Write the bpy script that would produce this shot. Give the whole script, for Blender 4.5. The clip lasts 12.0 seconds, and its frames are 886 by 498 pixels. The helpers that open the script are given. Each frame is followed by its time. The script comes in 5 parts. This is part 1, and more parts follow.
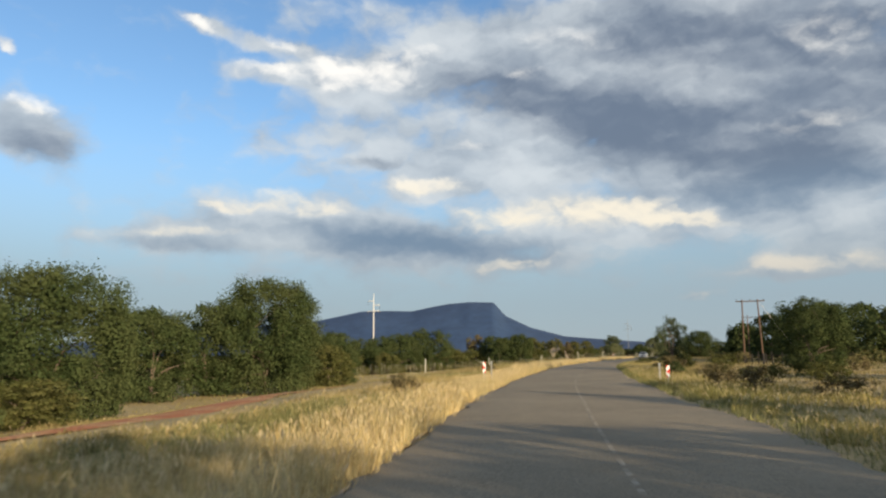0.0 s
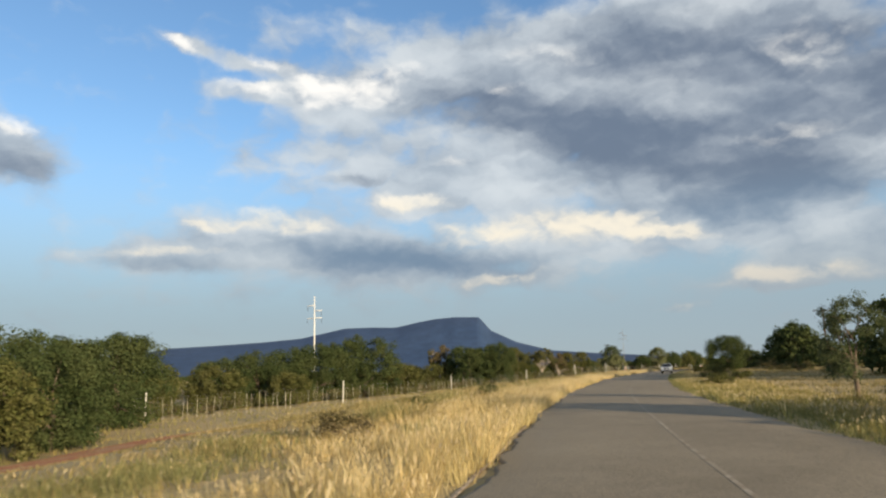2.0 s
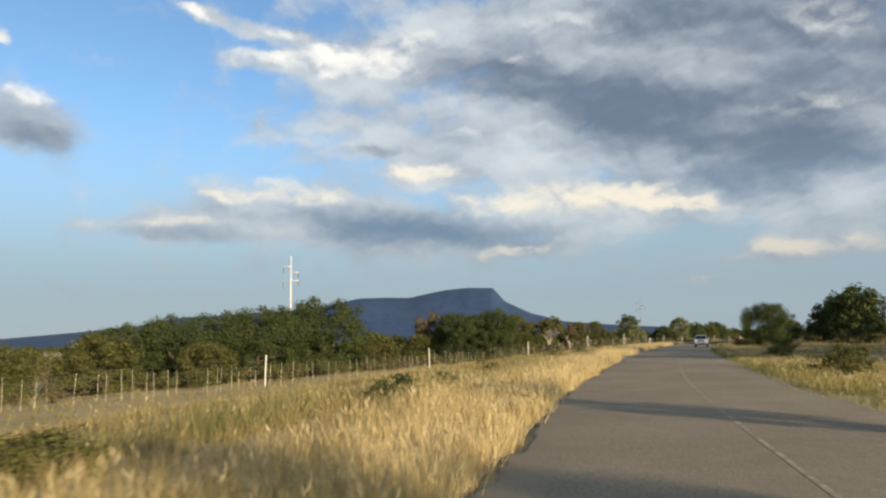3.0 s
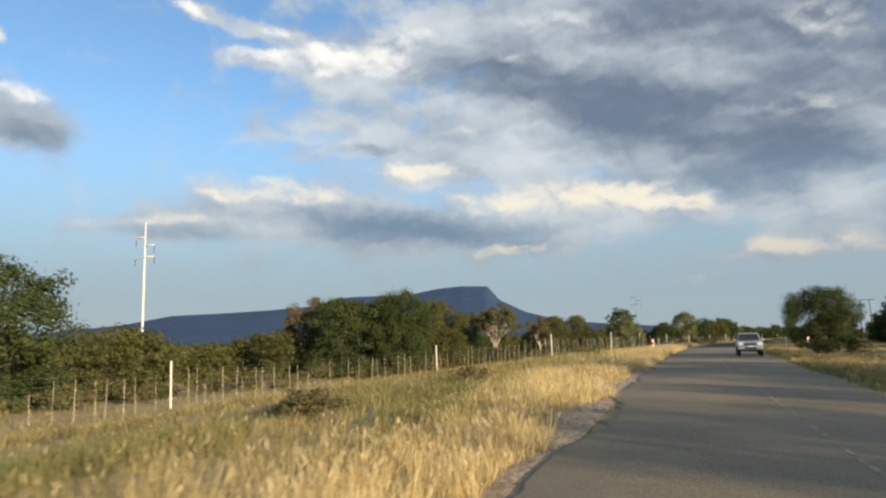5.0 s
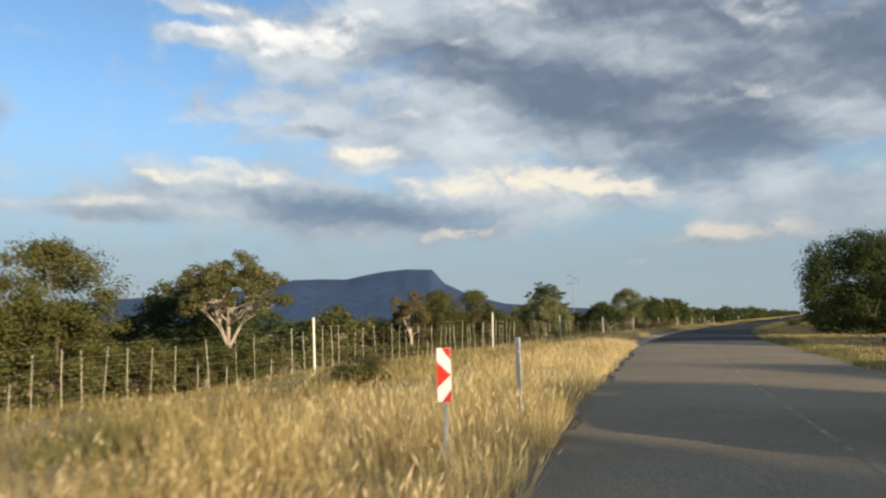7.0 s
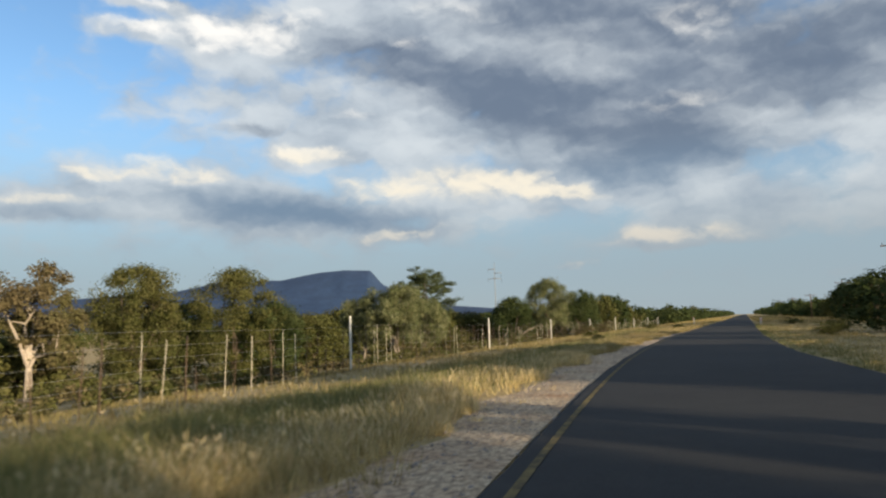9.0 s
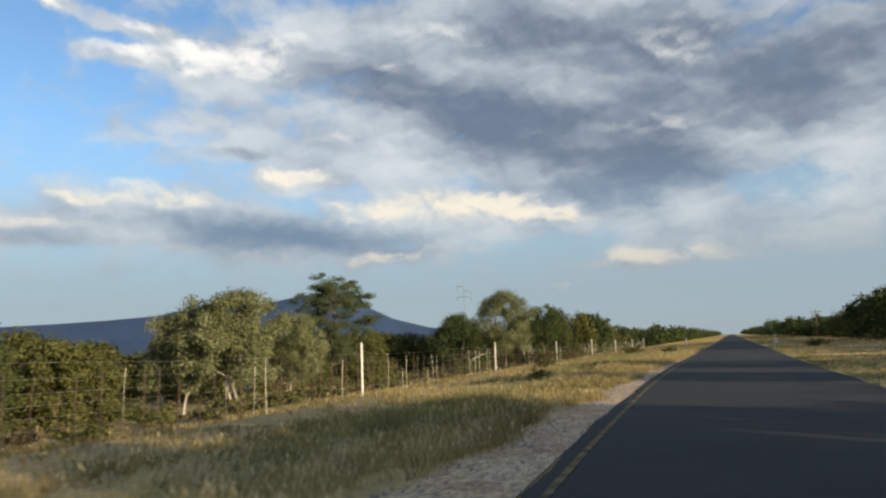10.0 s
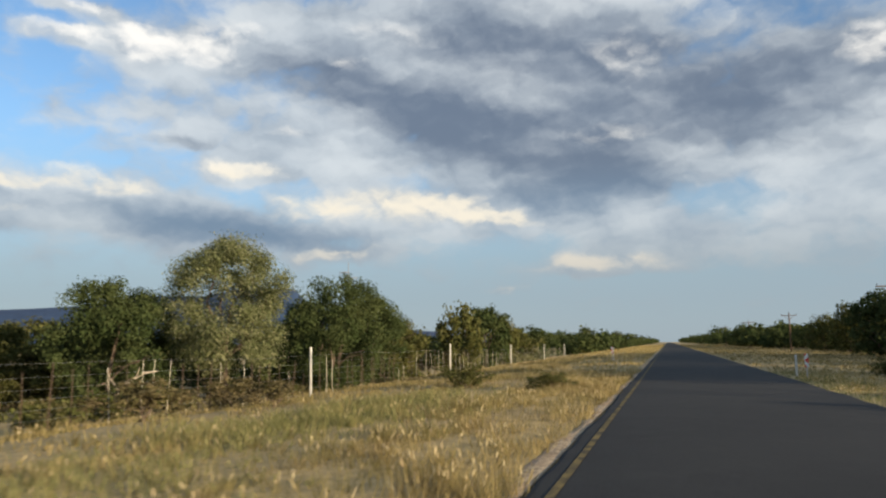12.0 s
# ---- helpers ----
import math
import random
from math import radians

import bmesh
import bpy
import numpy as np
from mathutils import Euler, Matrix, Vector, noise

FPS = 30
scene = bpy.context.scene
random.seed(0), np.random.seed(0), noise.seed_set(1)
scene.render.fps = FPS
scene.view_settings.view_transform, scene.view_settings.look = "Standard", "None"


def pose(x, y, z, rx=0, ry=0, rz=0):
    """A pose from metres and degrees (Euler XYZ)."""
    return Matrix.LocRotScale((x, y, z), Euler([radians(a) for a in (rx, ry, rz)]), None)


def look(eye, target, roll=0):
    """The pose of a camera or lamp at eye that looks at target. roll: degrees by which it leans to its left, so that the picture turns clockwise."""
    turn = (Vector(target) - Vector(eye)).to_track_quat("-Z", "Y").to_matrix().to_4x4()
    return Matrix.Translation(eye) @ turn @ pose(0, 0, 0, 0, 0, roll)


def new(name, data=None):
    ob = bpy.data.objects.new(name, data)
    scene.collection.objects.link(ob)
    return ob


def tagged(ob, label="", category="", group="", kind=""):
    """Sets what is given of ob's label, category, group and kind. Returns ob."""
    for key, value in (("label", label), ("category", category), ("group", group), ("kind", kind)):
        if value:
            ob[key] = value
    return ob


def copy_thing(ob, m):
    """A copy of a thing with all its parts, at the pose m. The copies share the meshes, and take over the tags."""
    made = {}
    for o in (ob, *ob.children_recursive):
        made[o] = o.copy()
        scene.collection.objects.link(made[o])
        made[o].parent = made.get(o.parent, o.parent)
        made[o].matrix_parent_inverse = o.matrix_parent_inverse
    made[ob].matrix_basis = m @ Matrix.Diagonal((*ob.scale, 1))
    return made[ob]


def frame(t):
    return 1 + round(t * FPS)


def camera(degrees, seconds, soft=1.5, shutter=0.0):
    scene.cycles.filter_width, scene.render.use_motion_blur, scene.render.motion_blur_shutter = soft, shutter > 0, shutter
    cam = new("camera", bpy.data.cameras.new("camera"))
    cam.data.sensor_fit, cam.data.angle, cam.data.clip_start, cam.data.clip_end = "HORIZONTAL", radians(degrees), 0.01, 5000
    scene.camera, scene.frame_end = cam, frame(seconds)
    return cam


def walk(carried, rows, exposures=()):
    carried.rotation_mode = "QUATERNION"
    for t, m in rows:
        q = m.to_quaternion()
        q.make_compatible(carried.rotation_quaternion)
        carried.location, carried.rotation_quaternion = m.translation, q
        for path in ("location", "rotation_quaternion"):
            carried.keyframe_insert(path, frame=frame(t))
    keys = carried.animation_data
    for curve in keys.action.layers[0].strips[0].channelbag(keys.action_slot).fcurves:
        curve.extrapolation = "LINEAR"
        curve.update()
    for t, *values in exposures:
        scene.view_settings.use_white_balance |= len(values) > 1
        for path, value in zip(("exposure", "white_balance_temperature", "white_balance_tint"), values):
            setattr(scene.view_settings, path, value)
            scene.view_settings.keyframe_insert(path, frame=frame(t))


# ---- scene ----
cam = camera(64.0, 12.0, soft=2.3, shutter=0.1)
PATH = [
    (0.0, pose(0.00, 0.00, 1.70, 98.43, 0.57, -0.89)),
    (0.5, pose(1.53, 12.41, 1.70, 99.59, 1.88, -1.75)),
    (1.0, pose(3.34, 24.77, 1.70, 99.82, 2.15, -0.54)),
    (1.5, pose(5.45, 37.10, 1.70, 99.76, 2.59, -1.28)),
    (2.0, pose(7.84, 49.37, 1.70, 99.69, 1.59, -1.97)),
    (2.5, pose(10.51, 61.58, 1.70, 99.09, 0.57, -1.73)),
    (3.0, pose(13.45, 73.73, 1.70, 97.37, 1.18, -0.82)),
    (3.5, pose(16.64, 85.81, 1.70, 97.78, 0.26, -0.62)),
    (4.0, pose(20.06, 97.84, 1.70, 97.62, 0.55, -0.79)),
    (4.5, pose(23.71, 109.79, 1.70, 97.45, 0.85, -0.95)),
    (5.0, pose(27.54, 121.69, 1.70, 97.28, 1.15, -1.12)),
    (5.5, pose(31.50, 133.55, 1.70, 97.12, 1.45, -1.28)),
    (6.0, pose(35.59, 145.36, 1.70, 95.88, 1.26, -1.96)),
    (6.5, pose(39.82, 157.13, 1.70, 97.36, 0.92, -2.88)),
    (7.0, pose(44.22, 168.83, 1.70, 95.87, 1.37, -5.41)),
    (7.5, pose(48.80, 180.46, 1.70, 95.87, 1.42, -6.59)),
    (8.0, pose(53.58, 192.01, 1.70, 95.88, 1.48, -7.78)),
    (8.5, pose(58.60, 203.45, 1.70, 95.88, 1.54, -8.96)),
    (9.0, pose(63.90, 214.78, 1.70, 95.88, 1.60, -10.15)),
    (9.5, pose(69.48, 225.96, 1.70, 97.31, 0.74, -11.35)),
    (10.0, pose(75.38, 236.99, 1.70, 97.64, 2.06, -11.20)),
    (10.5, pose(81.59, 247.83, 1.70, 99.46, 1.31, -11.17)),
    (11.0, pose(88.04, 258.54, 1.70, 98.54, 0.65, -11.94)),
    (11.5, pose(94.65, 269.15, 1.70, 98.32, 0.54, -14.22)),
    (12.0, pose(101.41, 279.67, 1.70, 97.58, 0.43, -15.72)),
]
walk(cam, PATH, [(0.0, 0.8), (12.0, 0.8)])

# ---- world, sun ----
SUN_EL, SUN_AZ = radians(10.6), math.atan2(0.56, -0.83)
sun_way = Vector((-math.sin(SUN_AZ) * math.cos(SUN_EL), -math.cos(SUN_AZ) * math.cos(SUN_EL), -math.sin(SUN_EL)))
sun = new("sun", bpy.data.lights.new("sun", "SUN"))
sun.data.energy, sun.data.angle, sun.data.color = 5.0, radians(0.6), (1.0, 0.82, 0.56)
sun.matrix_world = look((0, 0, 60), Vector((0, 0, 60)) + sun_way)

# clouds: azimuth, elevation, half width, half height, tilt (degrees), weight
COVER = [
    (-30.4, 15.8, 4.38, 2.51, -10, 1.30),
    (-32.2, 21.2, 0.85, 0.55, -20, 0.90),
    (-18.6, 24.8, 2.15, 0.71, -15, 0.90),
    (-15.0, 24.0, 3.57, 0.65, -15, 0.75),
    (-11.4, 23.9, 2.30, 0.66, -8, 0.80),
    (-13.6, 21.8, 3.82, 0.92, -3, 1.00),
    (-6.7, 21.9, 5.65, 2.36, -5, 1.20),
    (0.5, 23.2, 5.28, 2.56, 10, 1.00),
    (18.0, 19.6, 17.42, 5.88, -12, 1.50),
    (28.8, 16.2, 9.63, 6.74, -8, 1.50),
    (25.0, 11.3, 9.33, 2.50, -12, 1.10),
    (21.8, 24.5, 18.18, 3.94, 0, 1.50),
    (-2.0, 16.6, 15.06, 4.47, -5, 0.85),
    (8.8, 14.2, 11.96, 2.69, -5, 0.70),
    (-5.8, 26.1, 9.56, 2.47, 0, 0.42),
]
COVER_LOW = [
    (-12.0, 10.6, 12.36, 2.22, 0, 1.05),
    (-0.6, 13.3, 3.74, 1.09, 0, 1.00),
    (14.0, 10.1, 11.44, 2.13, -5, 1.15),
    (-2.9, 8.9, 12.88, 2.05, -3, 1.15),
    (-20.4, 8.9, 6.03, 1.19, 0, 0.95),
    (8.6, 7.2, 5.43, 0.81, 3, 0.70),
    (-2.9, 6.7, 32.02, 2.28, 0, 0.32),
    (20.7, 4.2, 1.82, 0.47, 0, 0.50),
    (28.4, 6.3, 5.80, 1.13, 3, 0.80),
    (31.0, 8.1, 5.20, 1.98, 5, 0.70),
    (45.8, 17.5, 10.66, 5.75, -5, 1.50),
    (41.4, 7.5, 10.50, 2.47, 0, 0.90),
    (29.1, 5.9, 6.52, 0.98, 0, 0.70),
    (46.1, 11.9, 8.00, 3.53, 0, 1.10),
]
LIT = [
    (-30.3, 17.6, 2.09, 0.61, -8, 0.90),
    (-32.2, 21.2, 0.85, 0.55, -20, 0.90),
    (-19.0, 24.9, 1.71, 0.55, -15, 0.80),
    (-11.8, 24.0, 2.06, 0.58, -5, 0.80),
    (-13.2, 22.0, 3.16, 0.75, -3, 0.90),
    (-7.6, 22.2, 2.81, 1.70, 0, 1.10),
    (-3.4, 22.2, 2.86, 1.55, 5, 0.70),
    (-1.7, 23.7, 3.36, 1.06, 10, 0.50),
    (11.9, 24.2, 5.58, 1.16, -8, 0.30),
    (8.1, 22.1, 2.12, 0.68, 0, 0.35),
    (31.2, 22.0, 3.61, 2.24, 0, 0.32),
    (29.9, 16.3, 3.99, 0.94, -3, 0.36),
    (3.5, 16.7, 1.51, 0.45, 0, 0.45),
    (48.2, 20.4, 2.39, 1.47, 0, 0.70),
]
LIT_LOW = [
    (-12.5, 12.6, 2.43, 0.69, -3, 0.76),
    (-15.5, 11.5, 5.76, 0.68, 3, 0.66),
    (-9.3, 11.5, 3.29, 0.75, 0, 0.76),
    (-0.6, 13.5, 3.71, 0.77, 0, 1.04),
    (6.4, 10.9, 5.05, 1.30, 4, 0.71),
    (14.5, 10.9, 6.97, 1.38, -4, 1.04),
    (20.5, 10.1, 3.77, 0.61, -8, 0.76),
    (-20.0, 9.4, 5.43, 0.44, 3, 0.57),
    (7.2, 7.2, 3.35, 0.59, 6, 0.96),
    (20.7, 4.2, 2.18, 0.49, 0, 0.63),
    (26.2, 6.3, 4.29, 0.75, 0, 0.70),
    (30.9, 6.2, 3.25, 0.72, 0, 0.63),
]
SHADE = [
    (-28.9, 14.7, 3.20, 1.76, -5, 0.65),
    (-2.9, 9.0, 8.75, 1.91, -3, 0.85),
    (-12.8, 10.2, 5.25, 0.97, 0, 0.50),
    (-20.4, 8.5, 4.42, 0.68, 0, 0.50),
    (-4.8, 15.3, 3.03, 0.58, -2, 0.48),
    (3.8, 21.4, 7.63, 2.60, -5, 0.45),
    (12.2, 19.1, 9.15, 1.99, -10, 0.50),
    (20.0, 16.7, 10.14, 2.53, -10, 0.50),
    (27.8, 13.1, 8.21, 2.83, -10, 0.60),
    (23.8, 11.1, 5.94, 1.51, -10, 0.50),
    (22.7, 19.1, 17.68, 7.78, -8, 0.60),
    (22.6, 24.0, 12.53, 2.75, -5, 0.35),
    (42.2, 19.3, 12.59, 6.66, 0, 0.60),
    (6.3, 8.4, 9.15, 1.14, -2, 0.35),
]

world = bpy.data.worlds.new("sky")
scene.world = world
world.use_nodes = True
WT = world.node_tree


def wn(kind, **values):
    n = WT.nodes.new(kind)
    for key, value in values.items():
        n.inputs[int(key[1:])].default_value = value
    return n


def wl(a, b, i=0, o=0):
    WT.links.new(a.outputs[o], b.inputs[i])
    return b


def wmath(op, a, b=None, value=None, clamp=False):
    n = WT.nodes.new("ShaderNodeMath")
    n.operation, n.use_clamp = op, clamp
    wl(a, n)
    if b is not None:
        wl(b, n, 1)
    elif value is not None:
        n.inputs[1].default_value = value
    return n


coord = wn("ShaderNodeTexCoord")
split = wl(coord, wn("ShaderNodeSeparateXYZ"))
azim = WT.nodes.new("ShaderNodeMath")
azim.operation = "ARCTAN2"
WT.links.new(split.outputs[0], azim.inputs[0])
WT.links.new(split.outputs[1], azim.inputs[1])
elev = WT.nodes.new("ShaderNodeMath")
elev.operation = "ARCSINE"
WT.links.new(split.outputs[2], elev.inputs[0])
az_deg = wmath("MULTIPLY", azim, value=180 / math.pi)
el_deg = wmath("MULTIPLY", elev, value=180 / math.pi)
plane = wl(az_deg, wn("ShaderNodeCombineXYZ"))
wl(el_deg, plane, 1)
# warp, so that the cloud edges are ragged
stretch = wl(plane, wn("ShaderNodeMapping"))
stretch.inputs["Scale"].default_value = (0.78, 1.15, 1)
swirl = wl(stretch, wn("ShaderNodeTexNoise"))
swirl.inputs["Scale"].default_value, swirl.inputs["Detail"].default_value = 0.42, 7
swirl.inputs["Roughness"].default_value = 0.58
shifted = WT.nodes.new("ShaderNodeVectorMath")
shifted.operation = "SUBTRACT"
WT.links.new(swirl.outputs[1], shifted.inputs[0])
shifted.inputs[1].default_value = (0.5, 0.5, 0.5)
scaled = WT.nodes.new("ShaderNodeVectorMath")
scaled.operation = "MULTIPLY"
wl(shifted, scaled)
scaled.inputs[1].default_value = (3.0, 1.7, 0)
warped = WT.nodes.new("ShaderNodeVectorMath")
warped.operation = "ADD"
wl(plane, warped)
wl(scaled, warped, 1)


def puffs(shift):
    """Rounded billows, looked up a little way off towards the light."""
    m = wl(warped, wn("ShaderNodeMapping"))
    m.inputs["Location"].default_value = (shift[0], shift[1], 0)
    m.inputs["Scale"].default_value = (0.75, 1.2, 1)
    n = wl(m, wn("ShaderNodeTexNoise"))
    n.inputs["Scale"].default_value, n.inputs["Detail"].default_value = 0.42, 6
    n.inputs["Roughness"].default_value = 0.50
    return n


billow = puffs((0, 0))
relief_ = wmath("SUBTRACT", billow, puffs((0.20, 0.62)))
streaks = wl(warped, wn("ShaderNodeMapping"))
streaks.inputs["Scale"].default_value = (0.30, 0.55, 1)
streaks.inputs["Rotation"].default_value = (0, 0, radians(-8))
mottle = wl(streaks, wn("ShaderNodeTexNoise"))
mottle.inputs["Scale"].default_value, mottle.inputs["Detail"].default_value = 0.42, 5
mottle.inputs["Roughness"].default_value = 0.48
broad = wl(stretch, wn("ShaderNodeTexNoise"))
broad.inputs["Scale"].default_value, broad.inputs["Detail"].default_value = 0.09, 4


def field(blobs):
    total = None
    for a, e, w, h, tilt, weight in blobs:
        m = wl(warped, wn("ShaderNodeMapping"))
        m.vector_type = "TEXTURE"
        m.inputs["Location"].default_value = (a, e, 0)
        m.inputs["Rotation"].default_value = (0, 0, radians(tilt))
        m.inputs["Scale"].default_value = (w * 1.55, h * 1.55, 1)
        d = WT.nodes.new("ShaderNodeVectorMath")
        d.operation = "LENGTH"
        wl(m, d)
        r = WT.nodes.new("ShaderNodeMapRange")
        r.interpolation_type = "SMOOTHERSTEP"
        WT.links.new(d.outputs["Value"], r.inputs["Value"])
        r.inputs["From Min"].default_value, r.inputs["From Max"].default_value = 0.0, 1.0
        r.inputs["To Min"].default_value, r.inputs["To Max"].default_value = weight, 0.0
        total = r if total is None else wmath("ADD", total, r)
    return total


def grade(value, low, high):
    r = WT.nodes.new("ShaderNodeMapRange")
    r.interpolation_type = "SMOOTHSTEP"
    wl(value, r)
    r.inputs["From Min"].default_value, r.inputs["From Max"].default_value = low, high
    return r


def tint(factor, first, second):
    m = WT.nodes.new("ShaderNodeMix")
    m.data_type = "RGBA"
    wl(factor, m)
    for slot, value in ((6, first), (7, second)):
        if isinstance(value, tuple):
            m.inputs[slot].default_value = (*value, 1)
        else:
            WT.links.new(value[0].outputs[value[1]], m.inputs[slot])
    return [m, 2]


puff = wmath("SUBTRACT", billow, value=0.5)
# away from the clouds described here the sky goes on half covered
elsewhere = grade(wmath("ABSOLUTE", wmath("ADD", az_deg, value=-3.0)), 42.0, 60.0)
overhead = grade(el_deg, 30.0, 42.0)
beyond = wmath("MAXIMUM", elsewhere, overhead)
patches = wmath("MULTIPLY", grade(broad, 0.40, 0.62), beyond)
cover = wmath("MINIMUM", wmath("ADD", wmath("ADD", field(COVER), field(COVER_LOW)), patches), value=1.45)
cover = grade(wmath("ADD", cover, wmath("ADD", wmath("MULTIPLY", puff, value=1.6), wmath("MULTIPLY", wmath("SUBTRACT", mottle, value=0.5), value=0.6))), 0.02, 0.95)
lit = wmath("MINIMUM", wmath("ADD", field(LIT), field(LIT_LOW)), value=0.85)
near_lit = wmath("ADD", wmath("MULTIPLY", lit, value=1.5), value=0.25, clamp=True)
lit = wmath("ADD", lit, wmath("MULTIPLY", wmath("ADD", wmath("MULTIPLY", puff, value=1.7), wmath("MULTIPLY", relief_, value=1.3)), near_lit))
lit = grade(lit, 0.05, 1.25)
shade = wmath("ADD", wmath("MINIMUM", field(SHADE), value=0.9), wmath("ADD", wmath("MULTIPLY", relief_, value=-0.8), wmath("MULTIPLY", wmath("SUBTRACT", mottle, value=0.5), value=-1.25)))
shade = grade(shade, -0.25, 1.12)

sky = WT.nodes.new("ShaderNodeTexSky")
sky.sky_type, sky.sun_disc = "NISHITA", False
sky.sun_elevation, sky.sun_rotation = SUN_EL, SUN_AZ
sky.air_density, sky.dust_density, sky.ozone_density = 1.0, 0.3, 3.0
dim = WT.nodes.new("ShaderNodeVectorMath")
dim.operation = "SCALE"
wl(sky, dim)
dim.inputs["Scale"].default_value = 0.212
low_haze = grade(el_deg, 19.0, 3.0)
colour = tint(wmath("MULTIPLY", low_haze, value=0.92), [dim, 0], (0.335, 0.422, 0.492))
body_tone = tint(grade(mottle, 0.30, 0.72), (0.50, 0.565, 0.625), (0.70, 0.745, 0.77))
body_tone = tint(grade(el_deg, 4.0, 11.0), (0.385, 0.442, 0.482), body_tone)
shade_tone = tint(grade(el_deg, 10.0, 15.0), (0.185, 0.262, 0.362), (0.160, 0.200, 0.268))
cloud = tint(shade, body_tone, shade_tone)
low_tone = tint(grade(el_deg, 5.0, 10.5), (0.71, 0.66, 0.575), (1.02, 0.92, 0.74))
lit_tone = tint(grade(el_deg, 12.0, 18.0), low_tone, (1.14, 1.09, 1.00))
cloud = tint(wmath("MULTIPLY", lit, value=0.95), cloud, lit_tone)
colour = tint(wmath("MULTIPLY", cover, value=0.93), colour, cloud)
back = WT.nodes["Background"]
WT.links.new(colour[0].outputs[colour[1]], back.inputs[0])
back.inputs[1].default_value = 0.575

# ---- the road's line: distance along it, and to its right ----
TURN_S = [0, 37.5, 75, 112.5, 150, 187.5, 212.5, 237.5, 262.5, 300]
TURN_H = [-6.41, -10.44, -14.32, -17.57, -19.41, -21.93, -24.38, -27.37, -30.72, -33.2]
LINE_S = np.arange(-150.0, 1600.0, 1.25)
LINE_H = np.radians(np.interp(LINE_S, TURN_S, TURN_H))
LINE_X = np.concatenate([[0], np.cumsum(-np.sin(LINE_H))[:-1]]) * 1.25
LINE_Y = np.concatenate([[0], np.cumsum(np.cos(LINE_H))[:-1]]) * 1.25
LINE_X, LINE_Y = LINE_X - LINE_X[120], LINE_Y - LINE_Y[120]


def at(s, l):
    """Place in the world of a point s metres along the road and l metres to the right of the driven line."""
    h = np.interp(s, LINE_S, LINE_H)
    return np.interp(s, LINE_S, LINE_X) + np.cos(h) * l, np.interp(s, LINE_S, LINE_Y) + np.sin(h) * l


def along(x, y):
    """The reverse of at(), for arrays."""
    x, y = np.atleast_1d(np.asarray(x, float)), np.atleast_1d(np.asarray(y, float))
    px, py, ph, ps = LINE_X[::2], LINE_Y[::2], LINE_H[::2], LINE_S[::2]
    out_s, out_l = np.empty(len(x)), np.empty(len(x))
    for i in range(0, len(x), 4000):
        a, b = x[i:i + 4000, None], y[i:i + 4000, None]
        k = np.argmin((px - a) ** 2 + (py - b) ** 2, axis=1)
        dx, dy = a[:, 0] - px[k], b[:, 0] - py[k]
        c, s = np.cos(ph[k]), np.sin(ph[k])
        out_l[i:i + 4000] = dx * c + dy * s
        out_s[i:i + 4000] = ps[k] - dx * s + dy * c
    return out_s, out_l


def left_edge(s):
    return np.interp(s, [0, 12, 35, 65, 100, 148, 185, 232, 255, 275, 310, 330], [-2.3, -2.2, -1.9, -1.6, -1.85, -1.35, -1.3, -1.7, -1.85, -1.85, -1.65, -1.6])


def right_edge(s):
    return np.interp(s, [0, 11, 20, 65, 100, 150, 190, 245, 260, 300], [5.0, 5.1, 5.5, 5.7, 5.1, 5.6, 6.2, 5.7, 5.2, 5.25])


def shoulder(s):
    """Width of the bare shoulder on the left."""
    return np.interp(s, [0, 125, 140, 158, 168, 185, 215, 226, 255, 275, 300, 340], [0.12, 0.15, 1.0, 0.9, 0.2, 0.12, 0.3, 2.0, 1.8, 0.9, 0.4, 0.25])


def bank(l):
    """How far the left side falls away from the road: a gentle verge, then a dip along the fence."""
    return np.interp(-np.asarray(l, float), [5, 12, 14.5, 17.7, 21, 25, 32, 40, 55], [0, -0.36, -0.48, -0.92, -1.40, -1.75, -1.85, -2.1, -2.75])


def rise(s, l):
    """Height of the ground, from the place along and across the road."""
    s, l = np.asarray(s, float), np.asarray(l, float)
    fall = bank(l)
    rough = 0.12 * np.sin(l * 0.35 + s * 0.11) * np.sin(s * 0.23 + 1.3) * np.clip((np.abs(l - 1.5) - 7.5) / 8, 0, 1)
    return -0.06 + fall + rough


def ground_z(x, y):
    return rise(*along(x, y))


# ---- materials ----
def material(name, rough=0.8, metal=0.0, spec=0.3):
    m = bpy.data.materials.new(name)
    m.use_nodes = True
    b = m.node_tree.nodes["Principled BSDF"]
    b.inputs["Roughness"].default_value, b.inputs["Metallic"].default_value = rough, metal
    b.inputs["Specular IOR Level"].default_value = spec
    return m, m.node_tree, b


def noise_of(t, scale, detail=5, rough=0.6, stretch_by=None):
    c = t.nodes.new("ShaderNodeTexCoord")
    n = t.nodes.new("ShaderNodeTexNoise")
    n.inputs["Scale"].default_value, n.inputs["Detail"].default_value, n.inputs["Roughness"].default_value = scale, detail, rough
    if stretch_by:
        p = t.nodes.new("ShaderNodeMapping")
        p.inputs["Scale"].default_value = stretch_by
        t.links.new(c.outputs["Object"], p.inputs[0])
        t.links.new(p.outputs[0], n.inputs["Vector"])
    else:
        t.links.new(c.outputs["Object"], n.inputs["Vector"])
    return n.outputs["Fac"]


